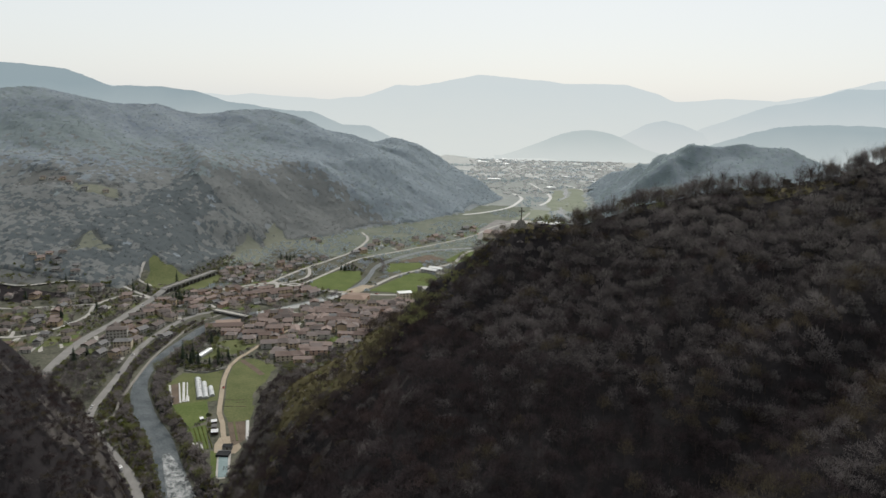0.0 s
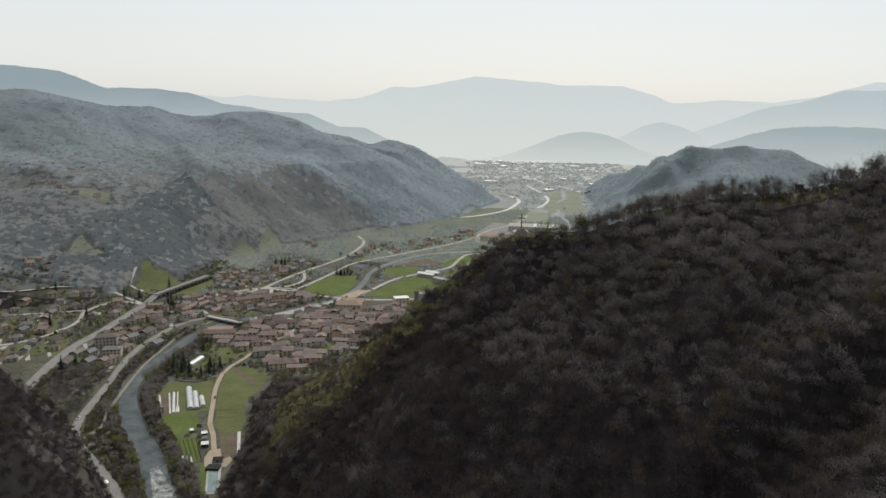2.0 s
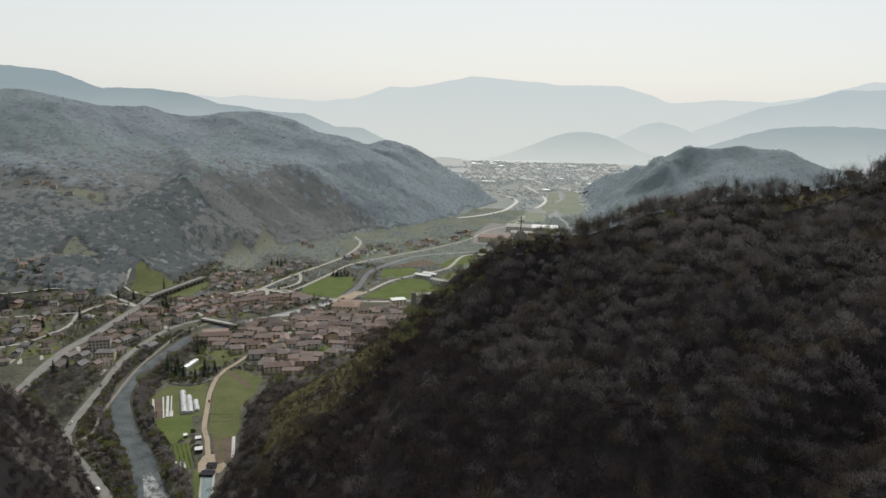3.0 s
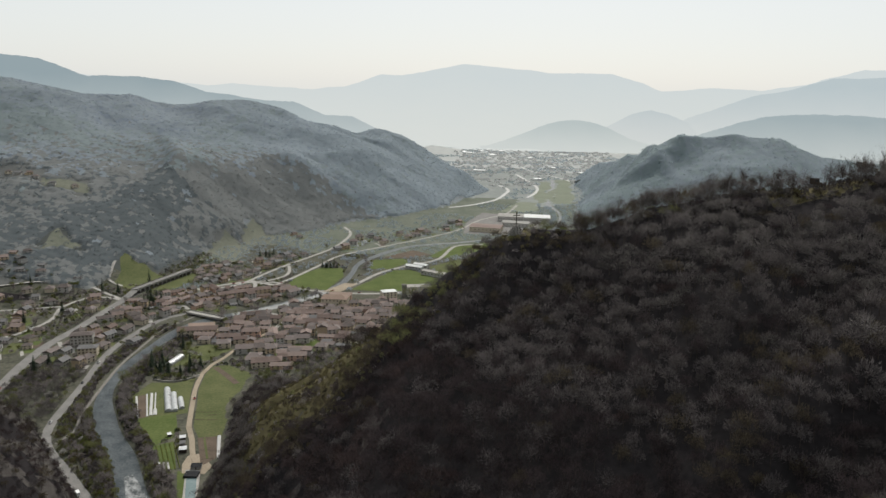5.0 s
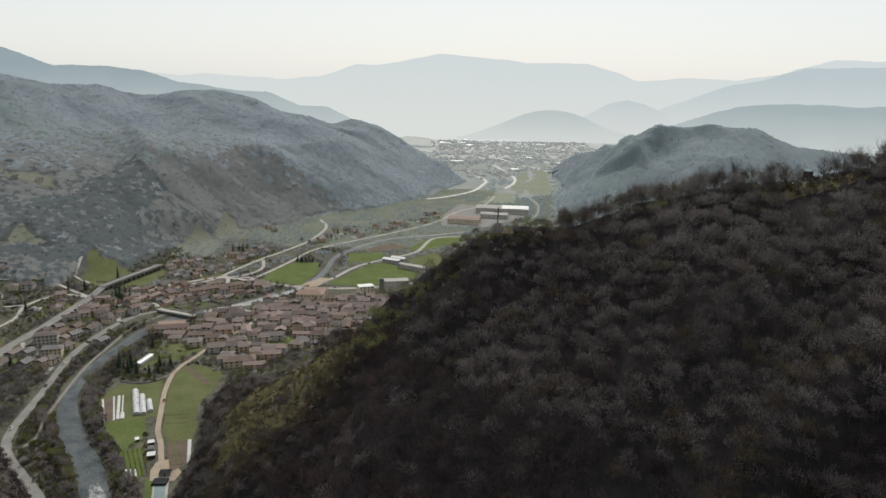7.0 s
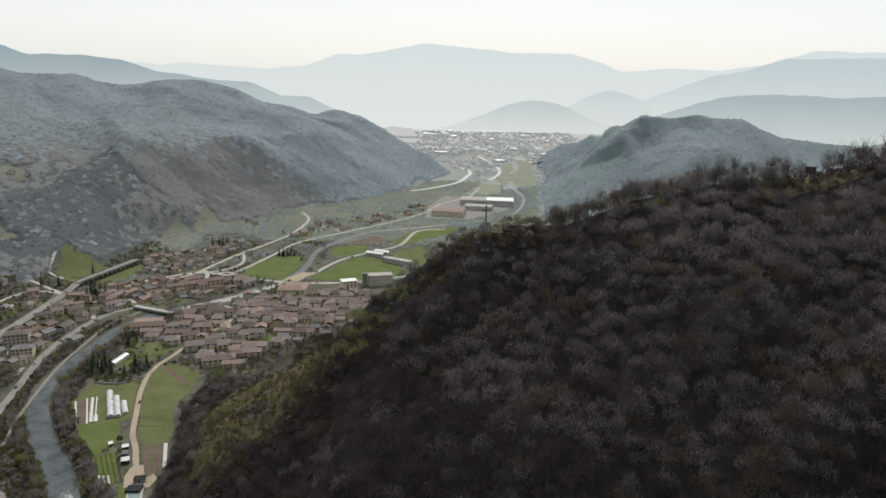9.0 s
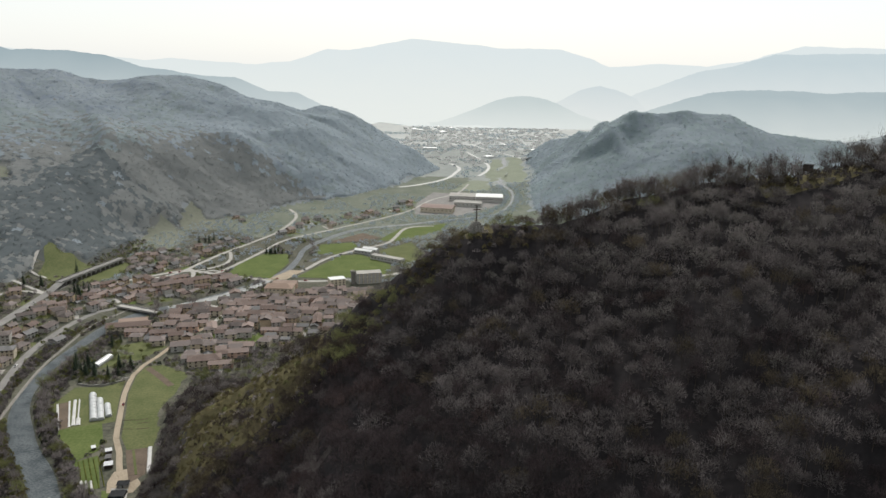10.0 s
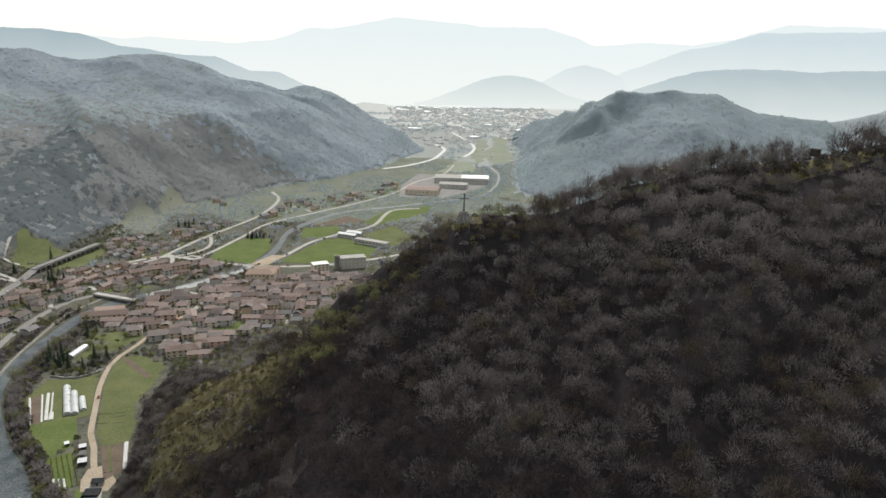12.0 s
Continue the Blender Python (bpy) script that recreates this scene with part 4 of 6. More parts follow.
ROADS = {
    "valley_road": ([(-150, 290), (-175, 345), (-198, 389), (-211, 411), (-230, 432), (-249, 453), (-275, 480), (-289, 503), (-297, 530), (-306, 592), (-315, 640), (-320, 680), (-318, 720), (-312, 760), (-300, 790), (-283, 803)], 7.0, M_ASPHALT, "grey asphalt road winding beside the river", .14),
    "bypass_road": ([(-372, 560), (-379, 604), (-385, 637), (-390, 692), (-385, 742), (-383, 802), (-381, 848), (-376, 886)], 10.5, M_ASPHALT, "wide grey asphalt main road curving through the village", .16),
    "riverside_path": ([(-275, 490), (-271, 510), (-280, 540), (-289, 600), (-294, 645), (-294, 690), (-291, 749), (-279, 778), (-271, 797)], 2.7, M_STONE, "pale gravel path along the river wall", .20),
    "farm_track": ([(-156, 457), (-168, 475), (-177, 500), (-186, 519), (-196, 556), (-205, 591), (-210, 626), (-208, 647), (-201, 669), (-194, 701), (-182, 728), (-172, 752)], 4.0, M_DIRT, "pale dirt farm track between meadows", .30),
    "junction_road": ([(-330, 890), (-303, 908), (-270, 935), (-244, 944), (-210, 931), (-135, 903), (-65, 901), (2, 923), (70, 960)], 6.5, M_CONCRETE, "pale concrete street across the valley", .14),
    "upper_road": ([(-303, 900), (-261, 929), (-240, 985), (-223, 1031), (-191, 1102), (-164, 1171), (-150, 1280), (-170, 1350)], 5.5, M_CONCRETE, "pale village road climbing the valley side", .18),
    "valley_highway": ([(-210, 931), (-192, 976), (-167, 1049), (-145, 1112), (-81, 1184), (-6, 1266), (53, 1345), (98, 1450), (162, 1538), (200, 1660)], 5.5, M_CONCRETE, "pale highway running up the valley", .22),
    "slip_road": ([(-214, 1039), (-206, 1004), (-208, 978), (-217, 962), (-228, 952), (-240, 945), (-250, 955)], 4.5, M_CONCRETE, "pale slip road looping round a green island", .26),
    "link_road": ([(-250, 955), (-238, 934), (-232, 908), (-216, 912), (-207, 922), (-204, 941), (-218, 946), (-232, 936)], 5.0, M_CONCRETE, "pale link road round a grassy triangle", .30),
    "field_road": ([(-135, 903), (-104, 941), (-73, 1009), (-30, 1058), (12, 1100), (42, 1197), (90, 1215)], 6.0, M_CONCRETE, "pale straight road between green fields", .18),
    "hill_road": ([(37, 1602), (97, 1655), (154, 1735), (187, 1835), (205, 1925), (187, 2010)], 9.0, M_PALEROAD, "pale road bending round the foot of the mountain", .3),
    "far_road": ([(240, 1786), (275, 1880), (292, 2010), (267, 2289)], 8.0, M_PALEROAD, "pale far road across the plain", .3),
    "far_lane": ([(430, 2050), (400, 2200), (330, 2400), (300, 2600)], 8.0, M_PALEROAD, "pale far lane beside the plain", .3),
    "meadow_lane": ([(-430, 918), (-447, 998)], 4.0, M_CONCRETE, "pale lane up a grassy bank", .3),
    "meadow_lane_lower": ([(-430, 918), (-395, 905), (-378, 884)], 4.0, M_CONCRETE, "pale lane beside the viaduct", .24),
    "village_street": ([(-520, 700), (-470, 690), (-440, 720), (-428, 770), (-440, 820), (-420, 860), (-380, 850)], 4.5, M_CONCRETE, "pale winding village street", .20),
    "village_lane": ([(-600, 800), (-540, 790), (-500, 800), (-440, 820)], 4.2, M_CONCRETE, "pale village lane between gardens", .24),
    "hamlet_lane": ([(-620, 860), (-560, 850), (-500, 880), (-440, 890), (-380, 850)], 4.2, M_CONCRETE, "pale lane above the village", .26),
    "old_town_street": ([(-172, 752), (-168, 775), (-175, 800), (-200, 815)], 4.5, M_CONCRETE, "pale narrow old town street", .22),
}
road_lines = []
for name, (line, width, m, label, lift) in ROADS.items():
    me, dense = strip_mesh(name, line, width, m, lift)
    thing(name, label, "road", kind="structure", mesh=me)
    road_lines.append(([(p.x, p.y) for p in dense], width))
road_lines.append(([(p.x, p.y) for p in river_line], 20))

FIELDS = [
    ("river_meadow", [(-231, 525), (-231, 532), (-205, 544), (-195, 519), (-192, 504), (-202, 490)], M_GRASS, .10, "bright green mown meadow"),
    ("track_meadow", [(-207, 626), (-205, 645), (-192, 648), (-166, 630), (-157, 600), (-150, 551), (-142, 511), (-173, 503), (-183, 521), (-192, 556), (-202, 591)], M_LAWN, .10, "green meadow beside the farm track"),
    ("garden_plot", [(-254, 574), (-249, 604), (-227, 604), (-213, 616), (-208, 590), (-199, 556), (-196, 545), (-230, 531)], M_LAWN, .08, "green garden plot"),
    ("soil_bed", [(-249, 575), (-242, 579), (-226, 537), (-232, 533)], M_SOIL, .16, "dark tilled garden soil"),
    ("ploughed_plot", [(-174, 503), (-160, 506), (-150, 474), (-158, 462)], M_SOIL, .16, "brown ploughed plot with rows"),
    ("vineyard_grass", [(-203, 489), (-190, 497), (-174, 458), (-184, 455)], M_GRASS, .11, "bright green strip with low rows"),
    ("pond_bank", [(-172, 455), (-158, 452), (-144, 417), (-158, 414)], M_GRASS, .12, "mown grass bank round the basin"),
    ("yard", [(-172, 476), (-163, 480), (-150, 462), (-152, 452), (-168, 452), (-172, 464)], M_DIRT, .13, "pale gravel turning yard"),
    ("highway_field", [(-196, 930), (-189, 985), (-164, 1030), (-132, 1029), (-124, 983), (-138, 911)], M_GRASS, .12, "bright green field beside the junction"),
    ("middle_field", [(-106, 917), (-56, 1022), (-29, 1028), (16, 972), (6, 930), (-56, 909)], M_GRASS, .12, "bright green field in the valley"),
    ("upper_field", [(-92, 1030), (-90, 1085), (-42, 1098), (-33, 1072), (-62, 1030)], M_GRASS, .12, "green field by the river"),
    ("brown_field", [(-80, 1100), (-30, 1105), (0, 1130), (-30, 1160)], M_SOIL, .12, "brown tilled field"),
    ("north_field", [(-5, 1111), (30, 1190), (118, 1238), (101, 1184), (28, 1111)], M_GRASS, .12, "green field along the road"),
    ("east_field", [(-3, 1047), (45, 1100), (70, 1010), (36, 985), (15, 1008)], M_LAWN, .12, "green field by the white farm"),
    ("far_meadow", [(283, 1700), (330, 1700), (350, 1748), (427, 2168), (380, 2168), (322, 1900)], M_FARPASTURE, .12, "pale green meadow by the far river"),
    ("far_meadow_two", [(252, 1690), (262, 1700), (305, 1790), (310, 1890), (340, 2100), (310, 2100), (275, 1860)], M_FARPASTURE, .12, "pale green meadow between far road and river"),
    ("far_pasture", [(150, 1560), (235, 1560), (250, 1690), (210, 1700)], M_FARPASTURE, .12, "pale green pasture behind the warehouses"),
    ("works_yard", [(60, 1310), (140, 1296), (228, 1400), (256, 1480), (110, 1545), (70, 1420)], M_ASPHALT, .10, "grey yard round the warehouses"),
    ("square", [(-142, 905), (-118, 905), (-100, 945), (-118, 948)], M_DIRT, .26, "pale paved square by the bridge"),
    ("viaduct_meadow", [(-366, 892), (-335, 905), (-325, 975), (-345, 985)], M_LAWN, .14, "green meadow behind the viaduct"),
    ("village_meadow", [(-610, 880), (-590, 905), (-548, 860), (-560, 845)], M_GRASS, .14, "bright green meadow at the village edge"),
    ("village_green", [(-500, 830), (-455, 850), (-450, 838), (-490, 818)], M_LAWN, .14, "small green lawn among houses"),
    ("town_meadow", [(-152, 697), (-120, 724), (-106, 703), (-114, 688)], M_GRASS, .14, "small bright green meadow among old houses"),
    ("allotments", [(-245, 640), (-215, 660), (-200, 690), (-225, 705), (-250, 690)], M_LAWN, .12, "patchy green allotment gardens"),
    ("car_park", [(-272, 746), (-256, 768), (-240, 765), (-262, 738)], M_CONCRETE, .14, "grey paved car park"),
    ("mill_lawn", [(-95, 858), (-55, 880), (-50, 868), (-88, 845)], M_GRASS, .14, "lawn behind the hall"),
]
field_polys = []
for name, poly, m, lift, label in FIELDS:
    if m is M_FARPASTURE:                              # far meadows run out unevenly
        ring = [(a[0] + (b[0] - a[0]) * k / 12, a[1] + (b[1] - a[1]) * k / 12) for a, b in zip(poly, poly[1:] + poly[:1]) for k in range(12)]
        poly = [(x + 13 * float(fbm(x, y, 45, 3, 91)), y + 22 * float(fbm(x, y, 45, 3, 93))) for x, y in ring]
    thing(name, label, "field", kind="structure", mesh=patch_mesh(name, poly, m, lift))
    field_polys.append(poly)
# low banks that carry the sloping clearings on the mountainside
for name, poly, m, label in (("hill_pasture", [(-637, 1147), (-563, 1159), (-544, 1117), (-610, 1110)], M_OLIVEPASTURE, "green hillside pasture"),
                             ("terrace_pasture", [(-365, 1050), (-300, 1050), (-297, 1150), (-350, 1180)], M_OLIVEPASTURE, "green terraced pasture above the houses"),
                             ("station_meadow", [(-427, 915), (-385, 892), (-362, 962), (-442, 990)], M_LAWN, "olive meadow beside the viaduct"),
                             ("upper_pasture", [(-322, 1170), (-268, 1180), (-279, 1240), (-325, 1258)], M_OLIVEPASTURE, "pale green upper pasture"),
                             ("brown_pasture", [(-538, 1007), (-490, 980), (-488, 966), (-540, 949)], M_OLIVEPASTURE, "olive grass clearing with brush")):
    xs = np.linspace(0, 1, 9)
    p = np.array(poly, float)
    q = np.array([[(p[0] * (1 - u) + p[1] * u) * (1 - v) + (p[3] * (1 - u) + p[2] * u) * v for u in xs] for v in xs]).reshape(-1, 2)
    q = q + np.stack([9 * fbm(q[:, 0], q[:, 1], 40, 2, 81), 9 * fbm(q[:, 0], q[:, 1], 40, 2, 85)], 1)
    z = lie(q[:, 0], q[:, 1]) + .35
    ii = np.arange(81).reshape(9, 9)
    thing(name, label, "field", kind="structure", mesh=raw_mesh(name, np.column_stack([q, z]), np.stack([ii[:-1, :-1], ii[:-1, 1:], ii[1:, 1:], ii[1:, :-1]], -1).reshape(-1, 4), [m], None, True))


SEG = np.array([(*a, b[0] - a[0], b[1] - a[1], w / 2) for line, w in road_lines for a, b in zip(line, line[1:])])


def free_of_roads(x, y, margin):
    ox, oy = x - SEG[:, 0], y - SEG[:, 1]
    t = np.clip((ox * SEG[:, 2] + oy * SEG[:, 3]) / (SEG[:, 2] ** 2 + SEG[:, 3] ** 2 + 1e-9), 0, 1)
    return bool((np.hypot(ox - t * SEG[:, 2], oy - t * SEG[:, 3]) > SEG[:, 4] + margin).all())


def within(x, y, poly):
    """Whether one point lies in an outline."""
    hit = False
    for (ax, ay), (bx, by) in zip(poly, poly[1:] + poly[:1]):
        if (ay > y) != (by > y) and x < (bx - ax) * (y - ay) / (by - ay) + ax:
            hit = not hit
    return hit


def free_of_fields(x, y):
    return not any(within(x, y, p) for p in field_polys)


# ---------------------------------------------------------------- the market garden
def along(a, b):
    return math.degrees(math.atan2(b[1] - a[1], b[0] - a[0]))


def polytunnel(a, b, width, label):
    length = math.hypot(b[0] - a[0], b[1] - a[1])
    t = thing("polytunnel", label, "greenhouse", "polytunnels in the market garden", at=pose(a[0], a[1], .1, 0, 0, along(a, b)))
    half, sides = width / 2, 10
    arc = [(-half * math.cos(math.pi * i / sides), width * .5 * math.sin(math.pi * i / sides)) for i in range(sides + 1)]
    n = max(2, int(length / 11))
    for k in range(n):
        x0, x1 = length * k / n + .12, length * (k + 1) / n - .12
        bl = Build()
        vs = [(x, y, z) for x in (x0, x1) for y, z in arc]
        bl.add(vs, [(i, i + 1, sides + 2 + i, sides + 1 + i) for i in range(sides)] + [tuple(range(sides, -1, -1)), tuple(range(sides + 1, 2 * sides + 2))])
        cover = part("film_cover", bl.mesh("film_cover", M_FILM), t)
        x = length * k / n
        bl = Build()
        for (y0, z0), (y1, z1) in zip(arc, arc[1:]):
            bl.tube((x, y0 * 1.02, z0 * 1.02), (x, y1 * 1.02, z1 * 1.02), .07, .07, 4)
        part("hoop", bl.mesh("hoop", M_METAL), cover, "grey steel hoop")
    return t


polytunnel((-212, 546), (-229.5, 590), 5.6, "long white film polytunnel on the garden plot")
polytunnel((-207, 547), (-220.5, 581), 5.0, "white film polytunnel beside a longer one")
polytunnel((-203, 552), (-211.5, 572), 4.6, "short white film polytunnel at the row's end")
frame_thing = thing("bare_hoop_frame", "bare white hoops of an uncovered polytunnel", "greenhouse frame", "polytunnels in the market garden", at=pose(-218, 563, .1, 0, 0, along((-212, 546), (-229.5, 590))))
for k in range(3):
    bl = Build()
    for i in range(10):
        p, q = math.pi * i / 10, math.pi * (i + 1) / 10
        bl.tube((k * 11, -2.6 * math.cos(p), 2.8 * math.sin(p)), (k * 11, -2.6 * math.cos(q), 2.8 * math.sin(q)), .22, .22, 5)
    part("hoop", bl.mesh("hoop", M_FILM), frame_thing)


def cloth_row(a, b, width, z, label):
    """A long low row of fleece over hoops, slightly uneven."""
    length = math.hypot(b[0] - a[0], b[1] - a[1])
    bl = Build()
    n, rng2 = int(length / 2), np.random.default_rng(int(abs(a[0] * 7 + b[1])))
    rows = []
    for i in range(n + 1):
        x = length * i / n
        w, h = width * rng2.uniform(.85, 1.05) / 2, .5 * rng2.uniform(.6, 1.1)
        rows.append([(x, -w, 0), (x, -w * .6, h), (x, w * .6, h), (x, w, 0)])
    bl.v = [p for r in rows for p in r]
    bl.f = [(4 * i + k, 4 * i + k + 1, 4 * i + k + 5, 4 * i + k + 4) for i in range(n) for k in range(3)]
    return thing("fleece_cover", label, "crop cover", "fleece rows", at=pose(a[0], a[1], z, 0, 0, along(a, b)), mesh=bl.mesh("fleece_cover", M_FLEECE))


for a, b, w in (((-250, 574), (-232, 533), 1.8), ((-243, 579), (-226, 537), 1.5), ((-239.5, 581), (-224, 539), 2.6), ((-236.5, 582), (-221.5, 541), 1.3), ((-225, 551), (-221, 540), 3.2)):
    cloth_row(a, b, w, .14, "white fleece row cover on tilled soil")
cloth_row((-158.5, 507), (-149, 473), 3.0, .18, "wide white fleece cover along the ploughed plot")
for k, (dx, w) in enumerate(((0, 1.0), (3.2, .9), (6.2, 1.1))):
    cloth_row((-189 + dx, 466), (-184 + dx, 455), w * 1.6, .16, "short white cover over seedlings")
for k in range(5):
    bl = Build()
    prof = [(x, .35 + .12 * math.sin(x * 1.7 + k) + .08 * math.sin(x * 4.1)) for x in np.linspace(0, 40, 41)]
    bl.v = [p for x, h in prof for p in ((x, -.4, 0), (x, -.2, h), (x, .2, h), (x, .4, 0))]
    bl.f = [(4 * i + m, 4 * i + m + 1, 4 * i + m + 5, 4 * i + m + 4) for i in range(40) for m in range(3)]
    thing("crop_strip", "low green crop strip on bright grass", "crop", "crop strips", at=pose(-200 + 2.7 * k, 489 + 1.5 * k, .12, 0, 0, along((-200, 489), (-184, 456))), mesh=bl.mesh("crop_strip", M_LEAF))
for k in range(4):
    bl = Build()
    bl.box(0, -.8, 0, 33, .8, .25)
    thing("crop_bed", "raised earth bed with sparse green shoots", "crop bed", "crop beds", at=pose(-172 + 3.5 * k, 502 + .7 * k, .16, 0, 0, along((-174, 503), (-158, 462))), mesh=bl.mesh("crop_bed", M_LAWN if k == 1 else M_SOIL))
bl = Build()
line = [(-203, 642), (-188, 625), (-172, 605)]
me, _ = strip_mesh("mown_strip", line, 5.5, M_DIRT, .14, .1)
me.materials[0] = M_SOIL
thing("mown_strip", "bare worn strip across the green meadow", "path", kind="structure", mesh=me)
for a, b in (((-191, 546), (-183, 547)), ((-181, 546), (-174, 548)), ((-187, 533), (-180, 533)), ((-176, 533), (-168, 534)), ((-178, 541), (-171, 543))):
    bl = Build()
    n = 12
    for i in range(n):
        x, h = i * .72, .3 + .12 * math.sin(i * 2.3 + a[0])
        bl.add([(x - .3, -.35, 0), (x + .3, -.3, 0), (x + .32, .35, 0), (x - .28, .3, 0), (x - .12, -.12, h), (x + .14, -.1, h), (x + .1, .14, h), (x - .14, .1, h)], [(4, 5, 6, 7), (0, 1, 5, 4), (1, 2, 6, 5), (2, 3, 7, 6), (3, 0, 4, 7)])
    thing("vegetable_row", "short row of young vegetables in dark earth", "crop", "vegetable rows", at=pose(a[0], a[1], .1, 0, 0, along(a, b)), mesh=bl.mesh("vegetable_row", M_SOIL))
garden_wall = thing("garden_wall", "low curved grey boundary wall", "wall", kind="structure")
wall_line = [(-250, 610), (-238, 606), (-227, 607), (-218, 612), (-211, 621)]
for a, b in zip(wall_line, wall_line[1:]):
    bl = Build()
    bl.box(0, -.2, 0, math.hypot(b[0] - a[0], b[1] - a[1]), .2, 1.4)
    part("wall_panel", bl.mesh("wall_panel", M_CONCRETE), garden_wall, at=pose(a[0], a[1], 0, 0, 0, along(a, b)))


def small_hut(x, y, w, d, h, turn, wall, roof, label):
    t = thing("garden_hut", label, "hut", "garden huts", at=pose(x, y, .1, 0, 0, turn))
    part("wall", Build().box(-w / 2, -d / 2, 0, w / 2, d / 2, h).mesh("wall", wall), t)
    bl = Build()
    bl.add([(-w / 2 - .3, -d / 2 - .3, h), (w / 2 + .3, -d / 2 - .3, h), (w / 2 + .3, d / 2 + .3, h + .7), (-w / 2 - .3, d / 2 + .3, h + .7),
            (-w / 2 - .3, -d / 2 - .3, h + .15), (w / 2 + .3, -d / 2 - .3, h + .15), (w / 2 + .3, d / 2 + .3, h + .85), (-w / 2 - .3, d / 2 + .3, h + .85)],
           [(3, 2, 1, 0), (4, 5, 6, 7), (0, 1, 5, 4), (1, 2, 6, 5), (2, 3, 7, 6), (3, 0, 4, 7)])
    part("roof", bl.mesh("roof", roof), t)
    part("door", Build().box(-.5, -d / 2 - .05, .05, .5, -d / 2 + .02, 1.9).mesh("door", M_DARKWOOD), t)


small_hut(-184, 500, 4, 3, 2.2, 20, M_DARKWOOD, M_METAL, "small dark timber hut with metal roof beside the track")
small_hut(-181, 491, 3.5, 4, 2.4, 10, M_STONE, ROOFS[2], "small stone hut beside the track")
small_hut(-177.5, 482, 5, 4, 2.5, 15, M_DARKWOOD, M_METAL, "timber shed with pale roof beside the track")
small_hut(-196, 505, 2.5, 2.5, 1.8, 30, M_DARKWOOD, M_METAL, "tiny tool shed in the meadow")
small_hut(-160, 459, 7, 4, 2.2, 5, M_CONCRETE, M_TARP, "low concrete intake house at the basin")
basin = thing("water_basin", "concrete basin of still blue-green water", "basin")
part("rim", patch_mesh("rim", [(-167, 457), (-156.5, 457), (-146, 417), (-155, 415)], M_CONCRETE, .20), basin)
part("water_surface", patch_mesh("water_surface", [(-165.5, 455), (-158.3, 455), (-147.5, 418.5), (-153.8, 417)], M_POOL, .30, .05), basin)
part("cover", Build().box(-165, 446, .2, -155.5, 453, 1.6).mesh("cover", M_TARP), basin, "black liner cover")
weir = thing("rubber_weir", "dark curved inflatable weir steps in the river", "weir")
for k in range(4):
    bl = Build()
    pts = [(-162 + 14 * s, 400 - 4 * k + 6 * (s - .4) ** 2 * 4, .45) for s in np.linspace(0, 1, 8)]
    for a, b in zip(pts, pts[1:]):
        bl.tube(a, b, .8, .8, 6)
    part("roll", bl.mesh("roll", M_TARP), weir)
shed_top = thing("barrel_shed", "long white barrel-roofed shed among firs", "shed", at=pose(-248, 644, .1, 0, 0, 78))
arc = [(-3.4 * math.cos(math.pi * i / 8), 1.6 + 2.2 * math.sin(math.pi * i / 8)) for i in range(9)]
part("wall", Build().box(0, -3.3, 0, 22, 3.3, 1.7).mesh("wall", WALLS[1]), shed_top)
bl = Build()
bl.add([(x, y, z) for x in (-.3, 22.3) for y, z in arc], [(i, i + 1, 10 + i, 9 + i) for i in range(8)] + [tuple(range(8, -1, -1)), tuple(range(9, 18))])
part("roof", bl.mesh("roof", M_FILM), shed_top)


# ---------------------------------------------------------------- houses
def gable_roof(w, d, h, rise, over, hip):
    """A thick roof with its ridge along x, gabled or hipped."""
    x, y, cut = w / 2 + over, d / 2 + over, (d * .42 if hip else 0)
    drop = over * rise / (d / 2)
    lo, hi = h - drop, h + rise
    under = [(-x, -y, lo), (x, -y, lo), (x, y, lo), (-x, y, lo), (-x + cut, 0, hi), (x - cut, 0, hi)]
    bl = Build()
    bl.add([(a, b, c) for a, b, c in under] + [(a, b, c + .28) for a, b, c in under],
           [(6, 7, 11, 10), (8, 9, 10, 11), (7, 8, 11), (9, 6, 10), (1, 0, 4, 5), (3, 2, 5, 4), (2, 1, 5), (0, 3, 4), (0, 1, 7, 6), (1, 2, 8, 7), (2, 3, 9, 8), (3, 0, 6, 9)])
    return bl


WINDOW = {}


def window_mesh(m):
    if m.name not in WINDOW:
        WINDOW[m.name] = Build().box(-.5, -.06, -.7, .5, .06, .7).box(-.95, -.09, -.72, -.53, .05, .72).box(.53, -.09, -.72, .95, .05, .72).mesh("window", [m])
    return WINDOW[m.name]


